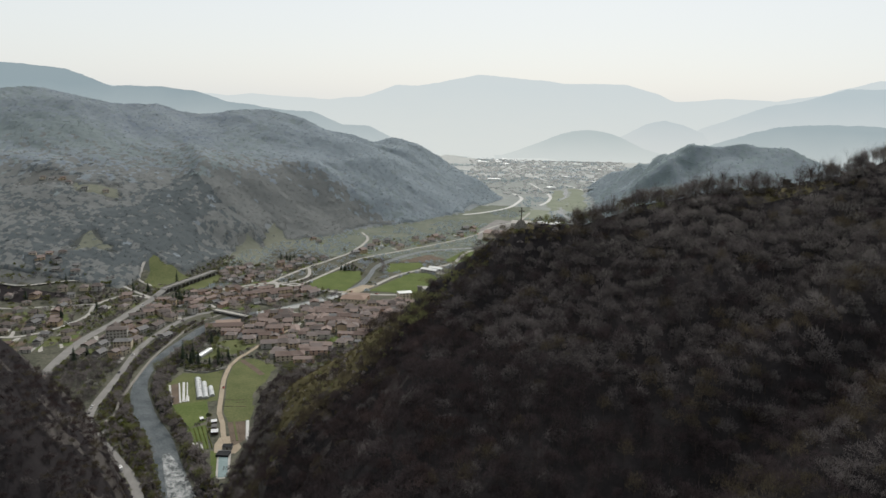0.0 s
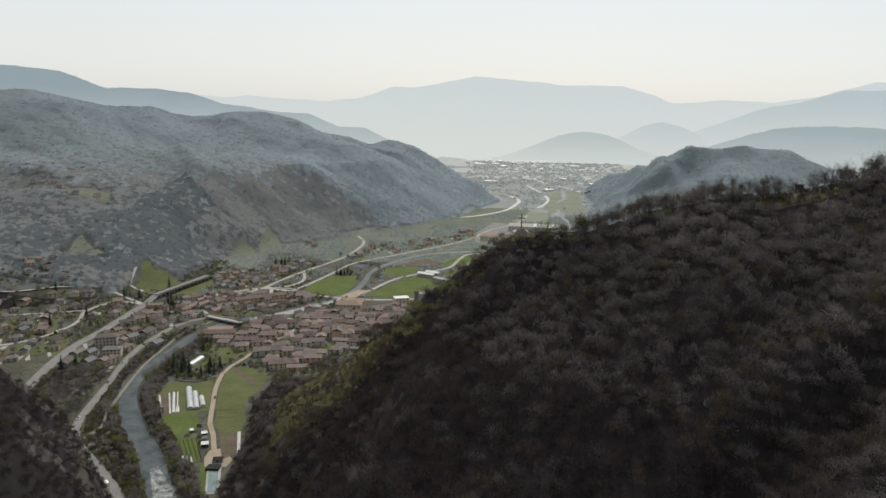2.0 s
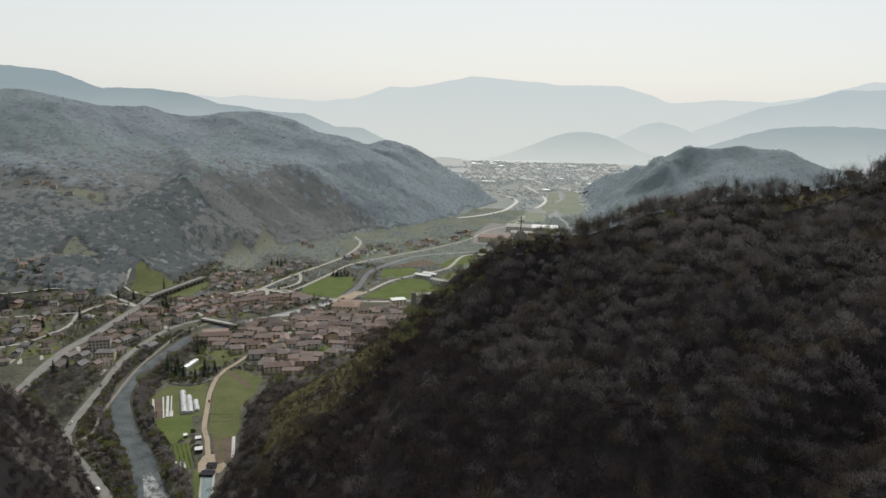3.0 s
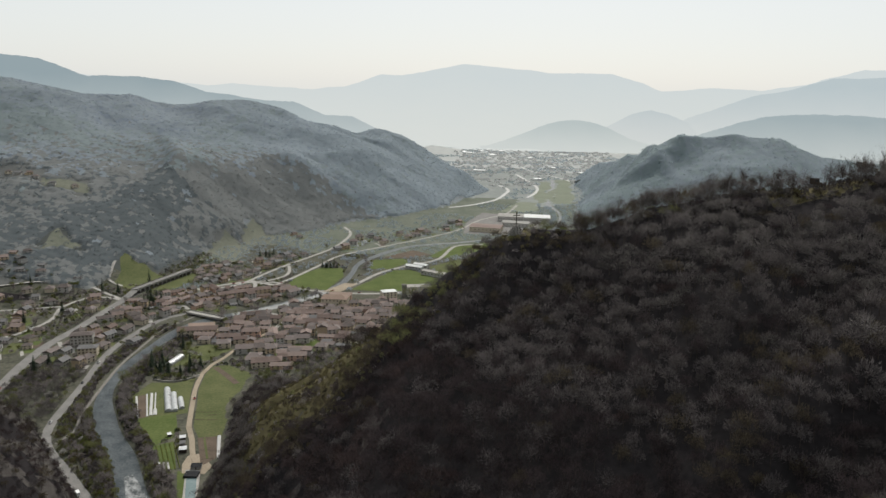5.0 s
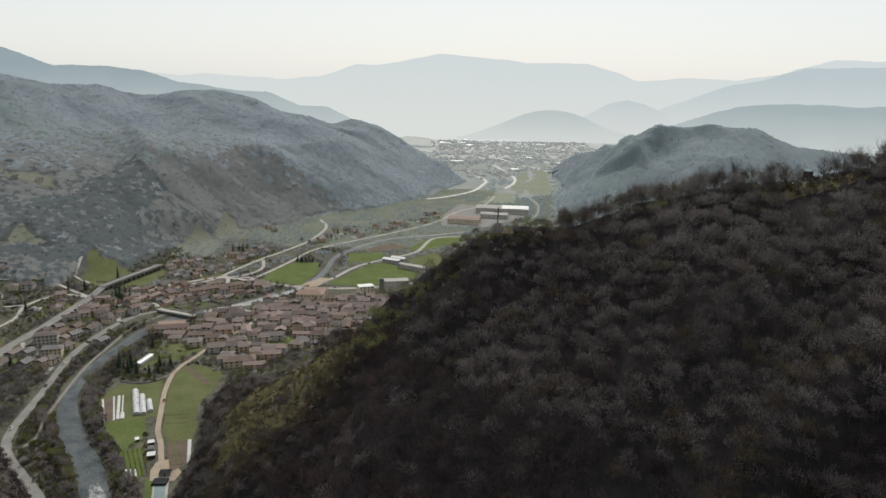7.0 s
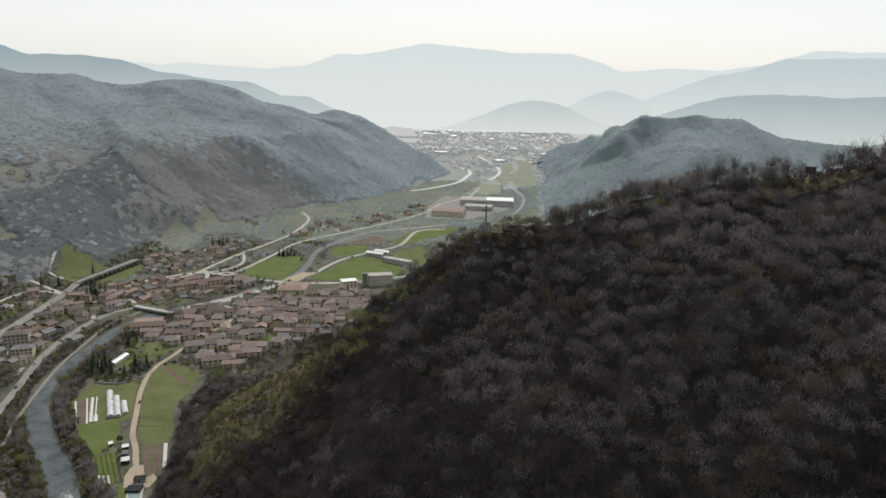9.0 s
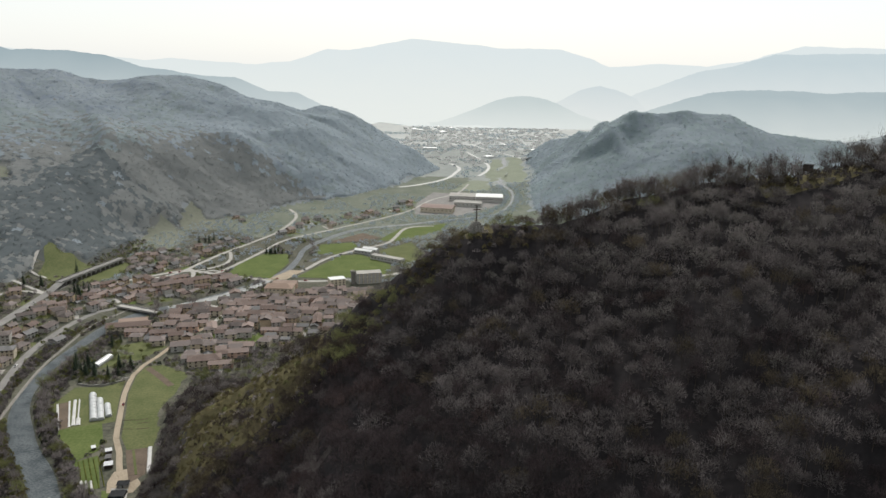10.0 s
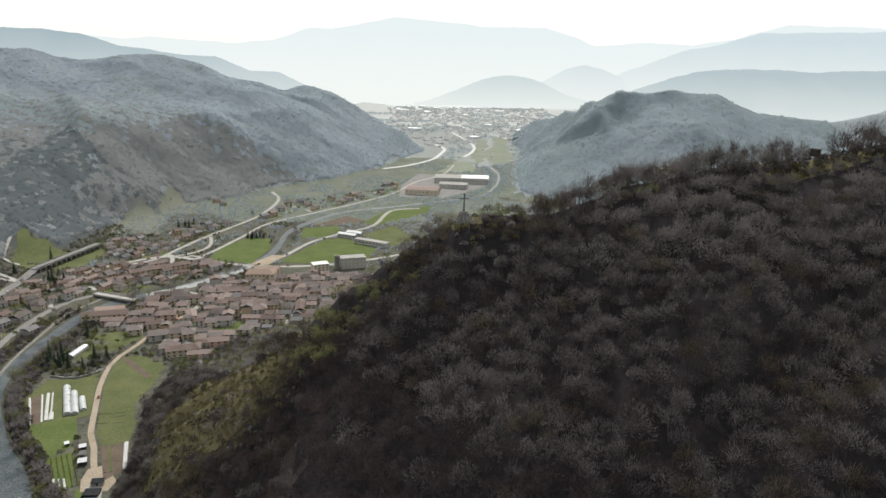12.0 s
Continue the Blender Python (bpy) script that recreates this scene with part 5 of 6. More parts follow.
def make_house(name, label, group, w, d, floors, rise, wall, roof, hip=False, wins=3, chimneys=1, wing=False):
    h = 2.6 * floors
    t = thing(name, label, "house", group)
    bl = Build().box(-w / 2, -d / 2, -1.0, w / 2, d / 2, h)
    if not hip:
        bl.add([(-w / 2, -d / 2, h), (-w / 2, d / 2, h), (-w / 2, 0, h + rise - .05), (w / 2, -d / 2, h), (w / 2, d / 2, h), (w / 2, 0, h + rise - .05)], [(0, 2, 1), (3, 4, 5)])
    part("wall", bl.mesh("wall", wall), t)
    part("roof", gable_roof(w, d, h, rise, .55, hip).mesh("roof", roof), t)
    if wing:
        part("annex_wall", Build().box(-w / 2 - 3.5, -d / 2 + .8, -1, -w / 2, d / 2 - 1, h * .55).mesh("annex_wall", wall), t)
        part("annex_roof", Build().box(-w / 2 - 3.9, -d / 2 + .4, h * .55, -w / 2, d / 2 - .6, h * .55 + .35).mesh("annex_roof", roof), t)
    for k in range(chimneys):
        stack = part("chimney", Build().box(-.35, -.35, -1.2, .35, .35, 1.1).mesh("chimney", WALLS[3]), t, at=pose(w * (.25 - .5 * k), d * .14, h + rise * .85))
        part("chimney_cap", Build().box(-.45, -.45, 1.1, .45, .45, 1.25).mesh("chimney_cap", ROOFS[2]), stack, "tiled chimney cap")
    wm = window_mesh(M_GLASS)
    for side in (-1, 1):
        for fl in range(min(floors, 2) if side < 0 else 1):
            for i in range(wins if side < 0 else 1):
                part("window", wm, t, at=pose(w * ((i + .5) / wins - .5), side * (d / 2 + .02), 1.5 + 2.6 * (floors - 1 - fl), 0, 0, 0 if side < 0 else 180))
    part("door", Build().box(-.55, -.05, 0, .55, .05, 2.1).mesh("door", M_SHUTTER), t, at=pose(w * .5 / wins * (wins % 2 == 0), -d / 2 - .02, .02))
    return t


TOWN, VILLAGE = "old town houses", "village houses"
protos_town = [make_house("town_house", "old cream-rendered town house under terracotta tiles", TOWN, 12, 9.6, 2, 2.1, WALLS[0], ROOFS[0], wins=2),
               make_house("town_house", "old grey-rendered town house under weathered brown tiles", TOWN, 16, 10.2, 2, 2.3, WALLS[1], ROOFS[1], wins=2),
               make_house("town_house", "narrow ochre town house under brown tiles", TOWN, 8.5, 9.6, 3, 2.0, WALLS[2], ROOFS[1], wins=2),
               make_house("town_house", "long pink-rendered row house under terracotta tiles", TOWN, 22, 9.6, 2, 2.1, WALLS[3], ROOFS[0], wins=4, chimneys=2),
               make_house("town_house", "low grey outbuilding under grey-brown tiles", TOWN, 10, 8, 1, 1.7, WALLS[1], ROOFS[2], wins=2, chimneys=0),
               make_house("town_house", "hipped cream town house under weathered tiles", TOWN, 12, 11, 2, 2.3, WALLS[0], ROOFS[1], True, wins=2),
               make_house("town_house", "tall grey town house under terracotta tiles", TOWN, 9.5, 10, 3, 2.1, WALLS[1], ROOFS[0], wins=2)]
protos_village = [make_house("village_house", "detached cream villa with a hipped brown roof", VILLAGE, 11.5, 10, 2, 2.6, WALLS[0], ROOFS[1], True, wins=2),
                  make_house("village_house", "detached grey villa with a grey-brown roof", VILLAGE, 11, 9, 2, 2.5, WALLS[1], ROOFS[2], wins=3, wing=True),
                  make_house("village_house", "detached ochre house with a terracotta roof", VILLAGE, 11, 10, 2, 2.4, WALLS[2], ROOFS[0], wins=2, wing=True),
                  make_house("village_house", "broad pale house with dark brown tiles", VILLAGE, 13, 10, 2, 2.7, WALLS[1], ROOFS[1], True, wins=2)]
used = []
taken = set()


def settle(zone, gap, base_turn, protos, seed, clear, swing=8, chance=1.0, small=.9, large=1.12, rotate=0.0):
    """Houses over a quarter, on a turned, uneven grid."""
    rng = np.random.default_rng(seed)
    zx, zy = [p[0] for p in zone], [p[1] for p in zone]
    mid = ((min(zx) + max(zx)) / 2, (min(zy) + max(zy)) / 2)
    reach = max(max(zx) - min(zx), max(zy) - min(zy)) * .75
    c, s = math.cos(radians(base_turn)), math.sin(radians(base_turn))
    count = 0
    for u in np.arange(-reach, reach, gap[0]):
        for v in np.arange(-reach, reach, gap[1]):
            uu, vv = u + rng.uniform(-.2, .2) * gap[0] + 7 * math.sin(v / 31 + seed), v + rng.uniform(-.2, .2) * gap[1] + 6 * math.sin(u / 37 + seed)
            x, y = mid[0] + uu * c - vv * s, mid[1] + uu * s + vv * c
            roll = rng.random()
            pick, turn, size = rng.integers(len(protos)), base_turn + rng.normal(0, swing) + 20 * float(fbm(x, y, 70, 2, 6)) + (90 if rng.random() < rotate else 0), rng.uniform(small, large)
            tall = size * rng.uniform(.75, 1.15)
            if roll > chance or not within(x, y, zone) or not free_of_roads(x, y, clear) or not free_of_fields(x, y):
                continue
            if any(math.hypot(x - a, y - b) < r for a, b, r in used):
                continue
            z = height1(x, y)
            m = pose(x, y, z, 0, 0, turn)
            proto = protos[pick]
            if proto.name not in taken:
                taken.add(proto.name)
                proto.matrix_basis, proto.scale = m, (size, size, tall)
            else:
                ob = copy_thing(proto, m)
                ob.scale = (size, size, tall)
            used.append((x, y, min(gap) * .66))
            count += 1
    return count


used += [(-118, 853, 24), (-30, 888, 32), (-250, 745, 26), (-244, 655, 16), (-349, 690, 14), (-262, 790, 14), (-330, 665, 14), (-155, 650, 12)]
OLD_TOWN = [(-243, 705), (-228, 770), (-190, 815), (-150, 850), (-95, 850), (-40, 875), (20, 850), (25, 770), (-20, 728), (-80, 712), (-120, 678), (-140, 640), (-172, 640), (-192, 690), (-215, 690)]
LEFT_BANK = [(-372, 770), (-300, 765), (-288, 810), (-235, 828), (-160, 890), (-140, 905), (-200, 922), (-290, 900), (-335, 885), (-372, 850)]
RIVER_STREET = [(-376, 630), (-330, 620), (-302, 700), (-300, 765), (-372, 770)]
WEST_VILLAGE = [(-620, 700), (-420, 640), (-396, 700), (-392, 850), (-440, 900), (-560, 920), (-640, 880)]
NORTH_QUARTER = [(-345, 985), (-300, 920), (-250, 950), (-225, 1040), (-200, 1100), (-225, 1110), (-290, 1045), (-330, 1040)]
ROADSIDE = [(-180, 1120), (-130, 1130), (-60, 1210), (20, 1300), (70, 1400), (60, 1440), (-20, 1350), (-110, 1260), (-180, 1180)]
counts = [settle(OLD_TOWN, (13.4, 10.2), 8, protos_town, 1, 3.0, 5, .96, .85, 1.15, rotate=.12),
          settle(LEFT_BANK, (13.6, 12), 38, protos_town, 2, 3.6, 8, .84, .75, 1.1, rotate=.25),
          settle(RIVER_STREET, (17, 17), 75, protos_town[:4] + protos_village[:2], 3, 7, 8, .75),
          settle(WEST_VILLAGE, (24, 22), 15, protos_village, 4, 7, 18, .8, .75, 1.1, rotate=.3),
          settle(NORTH_QUARTER, (17, 16), 55, protos_village, 5, 6, 10, .8, .8, 1.05),
          settle(ROADSIDE, (26, 24), 45, protos_village, 6, 7, 15, .6, .9, 1.2)]


# farmhouses of the hamlets on the mountainside
for i, (x, y, turn) in enumerate(((-697, 1168, 20), (-676, 1160, 5), (-657, 1158, 30), (-638, 1140, 12), (-574, 1136, 40), (-604, 1126, 15), (-556, 926, 10), (-543, 936, 30), (-575, 918, 18), (-512, 912, 8), (-250, 1262, 40), (-236, 1240, 30))):
    hut = copy_thing(protos_village[i % 4], pose(x, y, height1(x, y), 0, 0, turn))
    hut.scale = (.8, .8, .75)
    used.append((x, y, 10))


def garden_plots(seed):
    """Lawns, beds and pale drives laid beside the detached houses, one patchwork."""
    rng = np.random.default_rng(seed)
    vs, fs, ids = [], [], []
    for x, y, r in used:
        loose = within(x, y, WEST_VILLAGE) or within(x, y, NORTH_QUARTER) or within(x, y, ROADSIDE) or within(x, y, RIVER_STREET)
        for k in range(4 if loose else 1):
            if not loose and rng.random() < .6:
                continue
            a, d = rng.uniform(0, 6.28), rng.uniform(9, 17) if loose else 7.5
            px, py, turn = x + d * math.cos(a), y + d * math.sin(a), rng.normal(.35, .25)
            if not free_of_roads(px, py, 3.5) or not free_of_fields(px, py) or height1(px, py) > 1.5:
                continue
            drive = rng.random() < .28
            w, l = (rng.uniform(1.5, 2.4), rng.uniform(6, 11)) if drive else (rng.uniform(4, 8), rng.uniform(5, 10))
            c, s, z = math.cos(turn), math.sin(turn), .045 + .004 * (len(fs) % 15)
            n = len(vs)
            vs += [(px + u * c - v * s, py + u * s + v * c, height1(px, py) + z) for u, v in ((-w, -l), (w, -l * rng.uniform(.7, 1)), (w * rng.uniform(.7, 1), l), (-w, l * rng.uniform(.7, 1)))]
            fs.append((n, n + 1, n + 2, n + 3))
            ids.append(3 if drive else int(rng.choice(3, p=(.5, .35, .15))))
    return np.array(vs, float), np.array(fs), np.array(ids)


pv, pf, pi = garden_plots(71)
thing("garden_plots", "patchwork of lawns, vegetable beds and pale drives between houses", "gardens", kind="stuff", mesh=raw_mesh("garden_plots", pv, pf, [M_LAWN, M_GRASS, M_SOIL, M_CONCRETE], pi))


PANE = Build().box(-.5, -.06, -.7, .5, .06, .7).mesh("window", M_GLASS)
LEAF = Build().box(-.21, -.07, -.72, .21, .05, .72).mesh("shutter", M_SHUTTER)


def big_block(name, label, category, a, b, depth, h, rise, wall, roof, hip=False, wins=6, floors=2, lift=0.0, shutters=False):
    """A long building whose front runs from a to b."""
    w = math.hypot(b[0] - a[0], b[1] - a[1])
    turn = along(a, b)
    n = (-math.sin(radians(turn)) * depth / 2, math.cos(radians(turn)) * depth / 2)
    t = thing(name, label, category, at=pose((a[0] + b[0]) / 2 + n[0], (a[1] + b[1]) / 2 + n[1], lift, 0, 0, turn))
    bl = Build().box(-w / 2, -depth / 2, -.5, w / 2, depth / 2, h)
    if rise and not hip:
        bl.add([(-w / 2, -depth / 2, h), (-w / 2, depth / 2, h), (-w / 2, 0, h + rise - .05), (w / 2, -depth / 2, h), (w / 2, depth / 2, h), (w / 2, 0, h + rise - .05)], [(0, 2, 1), (3, 4, 5)])
    part("wall", bl.mesh("wall", wall), t)
    part("roof", (gable_roof(w, depth, h, rise, .6, hip) if rise else Build().box(-w / 2 - .3, -depth / 2 - .3, h, w / 2 + .3, depth / 2 + .3, h + .5)).mesh("roof", roof), t)
    wm = window_mesh(M_GLASS)
    for side in (-1, 1):
        for fl in range(floors):
            for i in range(wins):
                win = part("window", PANE if shutters else wm, t, at=pose(w * ((i + .5) / wins - .5), side * (depth / 2 + .02), (fl + .55) * h / floors, 0, 0, 0 if side < 0 else 180))
                if shutters:
                    for sx3 in (-.74, .74):
                        part("shutter", LEAF, win, "brown wooden shutter", at=pose(sx3, 0, 0))
    return t


big_block("village_hall", "large hall under a bright orange hipped roof", "hall", (-134, 843), (-102, 841), 20, 9, 3.2, WALLS[0], ROOFS[3], True, 7, 2)
big_block("hall_annex", "lower annex under orange tiles", "hall", (-128, 868), (-100, 867), 11, 7, 2.2, WALLS[3], ROOFS[3], False, 5, 2)
mill = big_block("old_mill", "grey old mill with a pale panelled front", "mill", (-28, 886), (2, 892), 14, 13, 0, WALLS[1], M_CONCRETE, False, 6, 3)
for i in range(6):
    part("pilaster", Build().box(-.5, -.3, 0, .5, .1, 13.4).mesh("pilaster", WALLS[0]), mill, at=pose(-12.5 + 5 * i, -7.1, 0))
tower = thing("mill_tower", "square dark stone tower beside the mill", "tower", at=pose(-33, 888, 0, 0, 0, 12))
part("shaft", Build().box(-2.6, -2.6, -.5, 2.6, 2.6, 15).mesh("shaft", M_STONE), tower)
part("parapet", Build().box(-3, -3, 15, 3, 3, 16.2).mesh("parapet", M_STONE), tower)
for i in range(4):
    part("merlon", Build().box(-.5, -3, 16.2, .5, 3, 17).mesh("merlon", M_STONE), tower, at=pose(-2.4 + 1.6 * i, 0, 0))
big_block("pale_block", "pale flat-roofed block beside the tower", "building", (-60, 874), (-42, 880), 12, 9, 0, WALLS[0], M_WHITEROOF, False, 4, 3)
big_block("paper_factory", "long factory under orange-brown roofs by the car park", "factory", (-268, 722), (-228, 730), 14, 7, 2.0, WALLS[0], ROOFS[0], False, 9, 2)
big_block("factory_wing", "factory wing under pale brown tiles", "factory", (-262, 741), (-236, 747), 10, 6, 1.6, WALLS[2], ROOFS[3], False, 6, 2)
big_block("factory_yard_roof", "flat pale workshop roof between factory wings", "workshop", (-262, 737), (-240, 741), 4, 4.5, 0, WALLS[1], M_CONCRETE, False, 4, 1)
big_block("apartment_block", "four-storey grey apartment block with balconies", "apartment house", (-362, 684), (-342, 690), 13, 13, 1.8, WALLS[1], ROOFS[1], True, 6, 4, shutters=True)
big_block("apartment_block", "three-storey pale apartment block by the road", "apartment house", (-343, 660), (-326, 664), 11, 9, 1.8, WALLS[0], ROOFS[2], True, 5, 3, shutters=True)
big_block("long_house", "long ochre house front along the square", "house", (-262, 850), (-205, 885), 12, 9, 2.2, WALLS[2], ROOFS[0], False, 12, 3)
big_block("red_house", "small bright red house by the track", "house", (-212, 722), (-202, 725), 8, 6, 1.8, M_REDWALL, ROOFS[1], False, 3, 2, shutters=True)
big_block("courtyard_house", "broad courtyard house under terracotta hips", "house", (-168, 640), (-140, 646), 14, 6, 2.6, WALLS[0], ROOFS[0], True, 6, 2, shutters=True)
big_block("farm_shed", "white-roofed farm shed in the fields", "farm building", (-38, 1036), (-14, 1024), 9, 5, 1.6, WALLS[1], M_WHITEROOF, False, 5, 1)
big_block("farm_shed", "second white-roofed shed beside the first", "farm building", (-26, 1046), (-6, 1035), 8, 5, 1.6, WALLS[1], M_WHITEROOF, False, 4, 1)
big_block("farm_house", "long grey farm building with a flat roof", "farm building", (-14, 1003), (28, 976), 10, 6, 0, WALLS[1], M_CONCRETE, False, 9, 1)
big_block("warehouse", "long warehouse with a white metal roof", "warehouse", (189, 1436), (242, 1428), 40, 11, 1.6, WALLS[1], M_WHITEROOF, False, 12, 1)
big_block("warehouse", "grey warehouse end to end with the white-roofed one", "warehouse", (136, 1444), (188, 1436.2), 40, 10.6, 1.4, WALLS[1], M_CONCRETE, False, 10, 1)
big_block("factory_hall", "low factory hall with a rust-brown roof", "factory", (72, 1332), (130, 1318), 40, 9, 1.8, WALLS[0], ROOFS[0], False, 8, 1)
big_block("workshop_hall", "small pale-roofed workshop hall", "workshop", (140, 1390), (192, 1378), 26, 8, 1.6, WALLS[1], M_CONCRETE, False, 7, 1)


# ---------------------------------------------------------------- viaduct, bridge, vehicles
via_a, via_b = (-377, 884), (-346, 980)
vl = math.hypot(via_b[0] - via_a[0], via_b[1] - via_a[1])
viaduct = thing("viaduct", "grey stone viaduct with small arches carrying the main road", "viaduct", kind="structure", at=pose(via_a[0], via_a[1], 0, 0, 0, along(via_a, via_b)))
part("deck", Build().box(-6, -5.2, 5.2, vl + 6, 5.2, 6.2).mesh("deck", M_CONCRETE), viaduct)
part("carriageway", Build().box(-6, -4.4, 6.2, vl + 6, 4.4, 6.3).mesh("carriageway", M_ASPHALT), viaduct)
for side in (-1, 1):
    part("parapet", Build().box(-6, side * 4.9 - .2, 6.2, vl + 6, side * 4.9 + .2, 7.2).mesh("parapet", M_STONE), viaduct)
bays = 12
for i in range(bays + 1):
    part("pier", Build().box(-.9, -4.8, -.5, .9, 4.8, 5.2).mesh("pier", M_STONE), viaduct, at=pose(vl * i / bays, 0, 0))
for i in range(bays):
    r = vl / bays / 2 - .9
    bl = Build()
    n = 8
    arc_pts = [(-r * math.cos(math.pi * k / n), 2.6 + 2.3 * math.sin(math.pi * k / n)) for k in range(n + 1)]
    for (x0, z0), (x1, z1) in zip(arc_pts, arc_pts[1:]):
        bl.add([(x0, -4.7, z0), (x1, -4.7, z1), (x1, -4.7, 5.2), (x0, -4.7, 5.2), (x0, 4.7, z0), (x1, 4.7, z1), (x1, 4.7, 5.2), (x0, 4.7, 5.2)], [(0, 1, 2, 3), (7, 6, 5, 4), (1, 0, 4, 5)])
    part("arch", bl.mesh("arch", M_STONE), viaduct, at=pose(vl * (i + .5) / bays, 0, 0))
me, _ = strip_mesh("viaduct_ramp", [(-381, 846), (-379, 866), (-377, 884)], 10.0, M_ASPHALT, .1)
for v in me.vertices:
    v.co.z += max(0, min(1, (v.co.y - 846) / 38)) * 6.1
thing("viaduct_ramp", "asphalt ramp up to the viaduct", "road", kind="structure", mesh=me)
br_a, br_b = (-284, 803), (-236, 780)
bw = math.hypot(br_b[0] - br_a[0], br_b[1] - br_a[1])
bridge = thing("river_bridge", "low grey concrete bridge over the river", "bridge", kind="structure", at=pose(br_a[0], br_a[1], 0, 0, 0, along(br_a, br_b)))
part("deck", Build().box(0, -4.5, 1.6, bw, 4.5, 2.6).mesh("deck", M_CONCRETE), bridge)
for side in (-1, 1):
    part("parapet", Build().box(0, side * 4.3 - .2, 2.6, bw, side * 4.3 + .2, 3.6).mesh("parapet", M_CONCRETE), bridge)
for f in (.05, .38, .68, .95):
    part("pier", Build().box(bw * f - .8, -4, -.5, bw * f + .8, 4, 1.6).mesh("pier", M_STONE), bridge)


def make_car(label, paint, van=False):
    t = thing("van" if van else "car", label, "vehicle", "vehicles on the roads")
    l, w, h = (5.6, 2.1, 2.5) if van else (4.2, 1.75, 1.45)
    body = [(-l / 2, .35), (l / 2, .35), (l / 2, .8), (l / 2 - .7, .95), (l / 2 - 1.3, h if van else 1.0), (-l / 2, h if van else 1.0)]
    n = len(body)
    bl = Build().add([(x, y, z) for y in (-w / 2, w / 2) for x, z in body], [tuple(range(n)), tuple(range(2 * n - 1, n - 1, -1))] + [(i, n + i, n + (i + 1) % n, (i + 1) % n) for i in range(n)])
    part("body", bl.mesh("body", paint), t)
    if not van:
        bl = Build().add([(-1.7, -.8, 1.0), (1.0, -.8, 1.0), (1.0, .8, 1.0), (-1.7, .8, 1.0), (-1.2, -.65, h), (.3, -.65, h), (.3, .65, h), (-1.2, .65, h)], [(4, 5, 6, 7), (0, 1, 5, 4), (1, 2, 6, 5), (2, 3, 7, 6), (3, 0, 4, 7)])
        part("cabin", bl.mesh("cabin", M_GLASS), t)
    else:
        part("windscreen", Build().box(l / 2 - 1.2, -.85, 1.3, l / 2 - .85, .85, 1.9).mesh("windscreen", M_GLASS), t)
    wheel = Build().tube((0, -.12, 0), (0, .12, 0), .33, .33, 10).mesh("wheel", M_RUBBER)
    for x in (-l * .31, l * .31):
        for y in (-w / 2 + .1, w / 2 - .1):
            part("wheel", wheel, t, at=pose(x, y, .33))
    return t


cars = [make_car("small white car on grey asphalt", M_CARWHITE), make_car("small dark car on grey asphalt", M_CARDARK), make_car("small red car beside houses", M_CARRED), make_car("white delivery van on the valley road", M_CARWHITE, True)]
spots = [(0, -296.5, 523, 96), (3, -226, 424, 130), (1, -309, 600, 100), (0, -317, 648, 96), (2, -345, 650, 20), (1, -250, 757, 60), (0, -256, 750, 60), (1, -253, 761, 60), (0, -262, 757, 60), (2, -259, 762, 60)]
rng = np.random.default_rng(77)
for line_name in ("bypass_road", "junction_road", "upper_road", "field_road", "village_street", "valley_highway", "farm_track"):
    line = ROADS[line_name][0]
    for _ in range(3):
        k = rng.integers(len(line) - 1)
        f = rng.random()
        a, b = line[k], line[k + 1]
        turn = along(a, b)
        off = ROADS[line_name][1] * .22
        spots.append((int(rng.integers(3)), a[0] + (b[0] - a[0]) * f + off * math.sin(radians(turn)), a[1] + (b[1] - a[1]) * f - off * math.cos(radians(turn)), turn))
for i, (kind_i, x, y, turn) in enumerate(spots):
    m = pose(x, y, height1(x, y) + .32, 0, 0, turn)
    if cars[kind_i].name not in taken:
        taken.add(cars[kind_i].name)
        cars[kind_i].matrix_basis = m
    else:
        copy_thing(cars[kind_i], m)


# ---------------------------------------------------------------- summit cross and ridge stand
zc = height1(39, 299)
summit = thing("summit_cross", "tall dark summit cross on a stepped stone cairn", "cross", at=pose(39, 299, zc - .4, 0, 0, 8))
part("core", Build().tube((0, 0, -.6), (0, 0, 3.5), 2.8, .9, 9).mesh("core", M_STONE), summit)
stone_mesh = Build().add([(-.5, -.42, 0), (.5, -.36, 0), (.46, .42, 0), (-.5, .4, 0), (-.42, -.36, .7), (.44, -.3, .62), (.4, .36, .7), (-.44, .3, .66)],
                         [(3, 2, 1, 0), (4, 5, 6, 7), (0, 1, 5, 4), (1, 2, 6, 5), (2, 3, 7, 6), (3, 0, 4, 7)]).mesh("stone", M_STONE)
for k, (r, z0) in enumerate(((3.0, 0), (2.45, .7), (1.95, 1.45), (1.45, 2.2), (.95, 2.9))):
    for i in range(14 - 2 * k):
        a = 360 * i / (14 - 2 * k) + 37 * k
        part("stone", stone_mesh, summit, at=pose(r * math.cos(radians(a)), r * math.sin(radians(a)), z0 + .1 * ((i * 5 + k) % 3), 0, 0, a + 90 + 7 * (i % 3)))
cross_post = part("post", Build().box(-.18, -.18, 3.0, .18, .18, 9.8).mesh("post", M_DARKWOOD), summit)
part("arm", Build().box(-1.5, -.15, 7.8, 1.5, .15, 8.1).mesh("arm", M_DARKWOOD), cross_post)
zs = height1(160, 294)
stand = thing("ridge_stand", "dark timber hunting stand on a log mound", "hunting stand", at=pose(160, 294, zs, 0, 0, 12))
for x in (-.9, .9):
    for y in (-.9, .9):
        part("leg", Build().tube((x * 1.3, y * 1.3, -.5), (x, y, 2.0), .11, .09, 6).mesh("leg", M_DARKWOOD), stand)
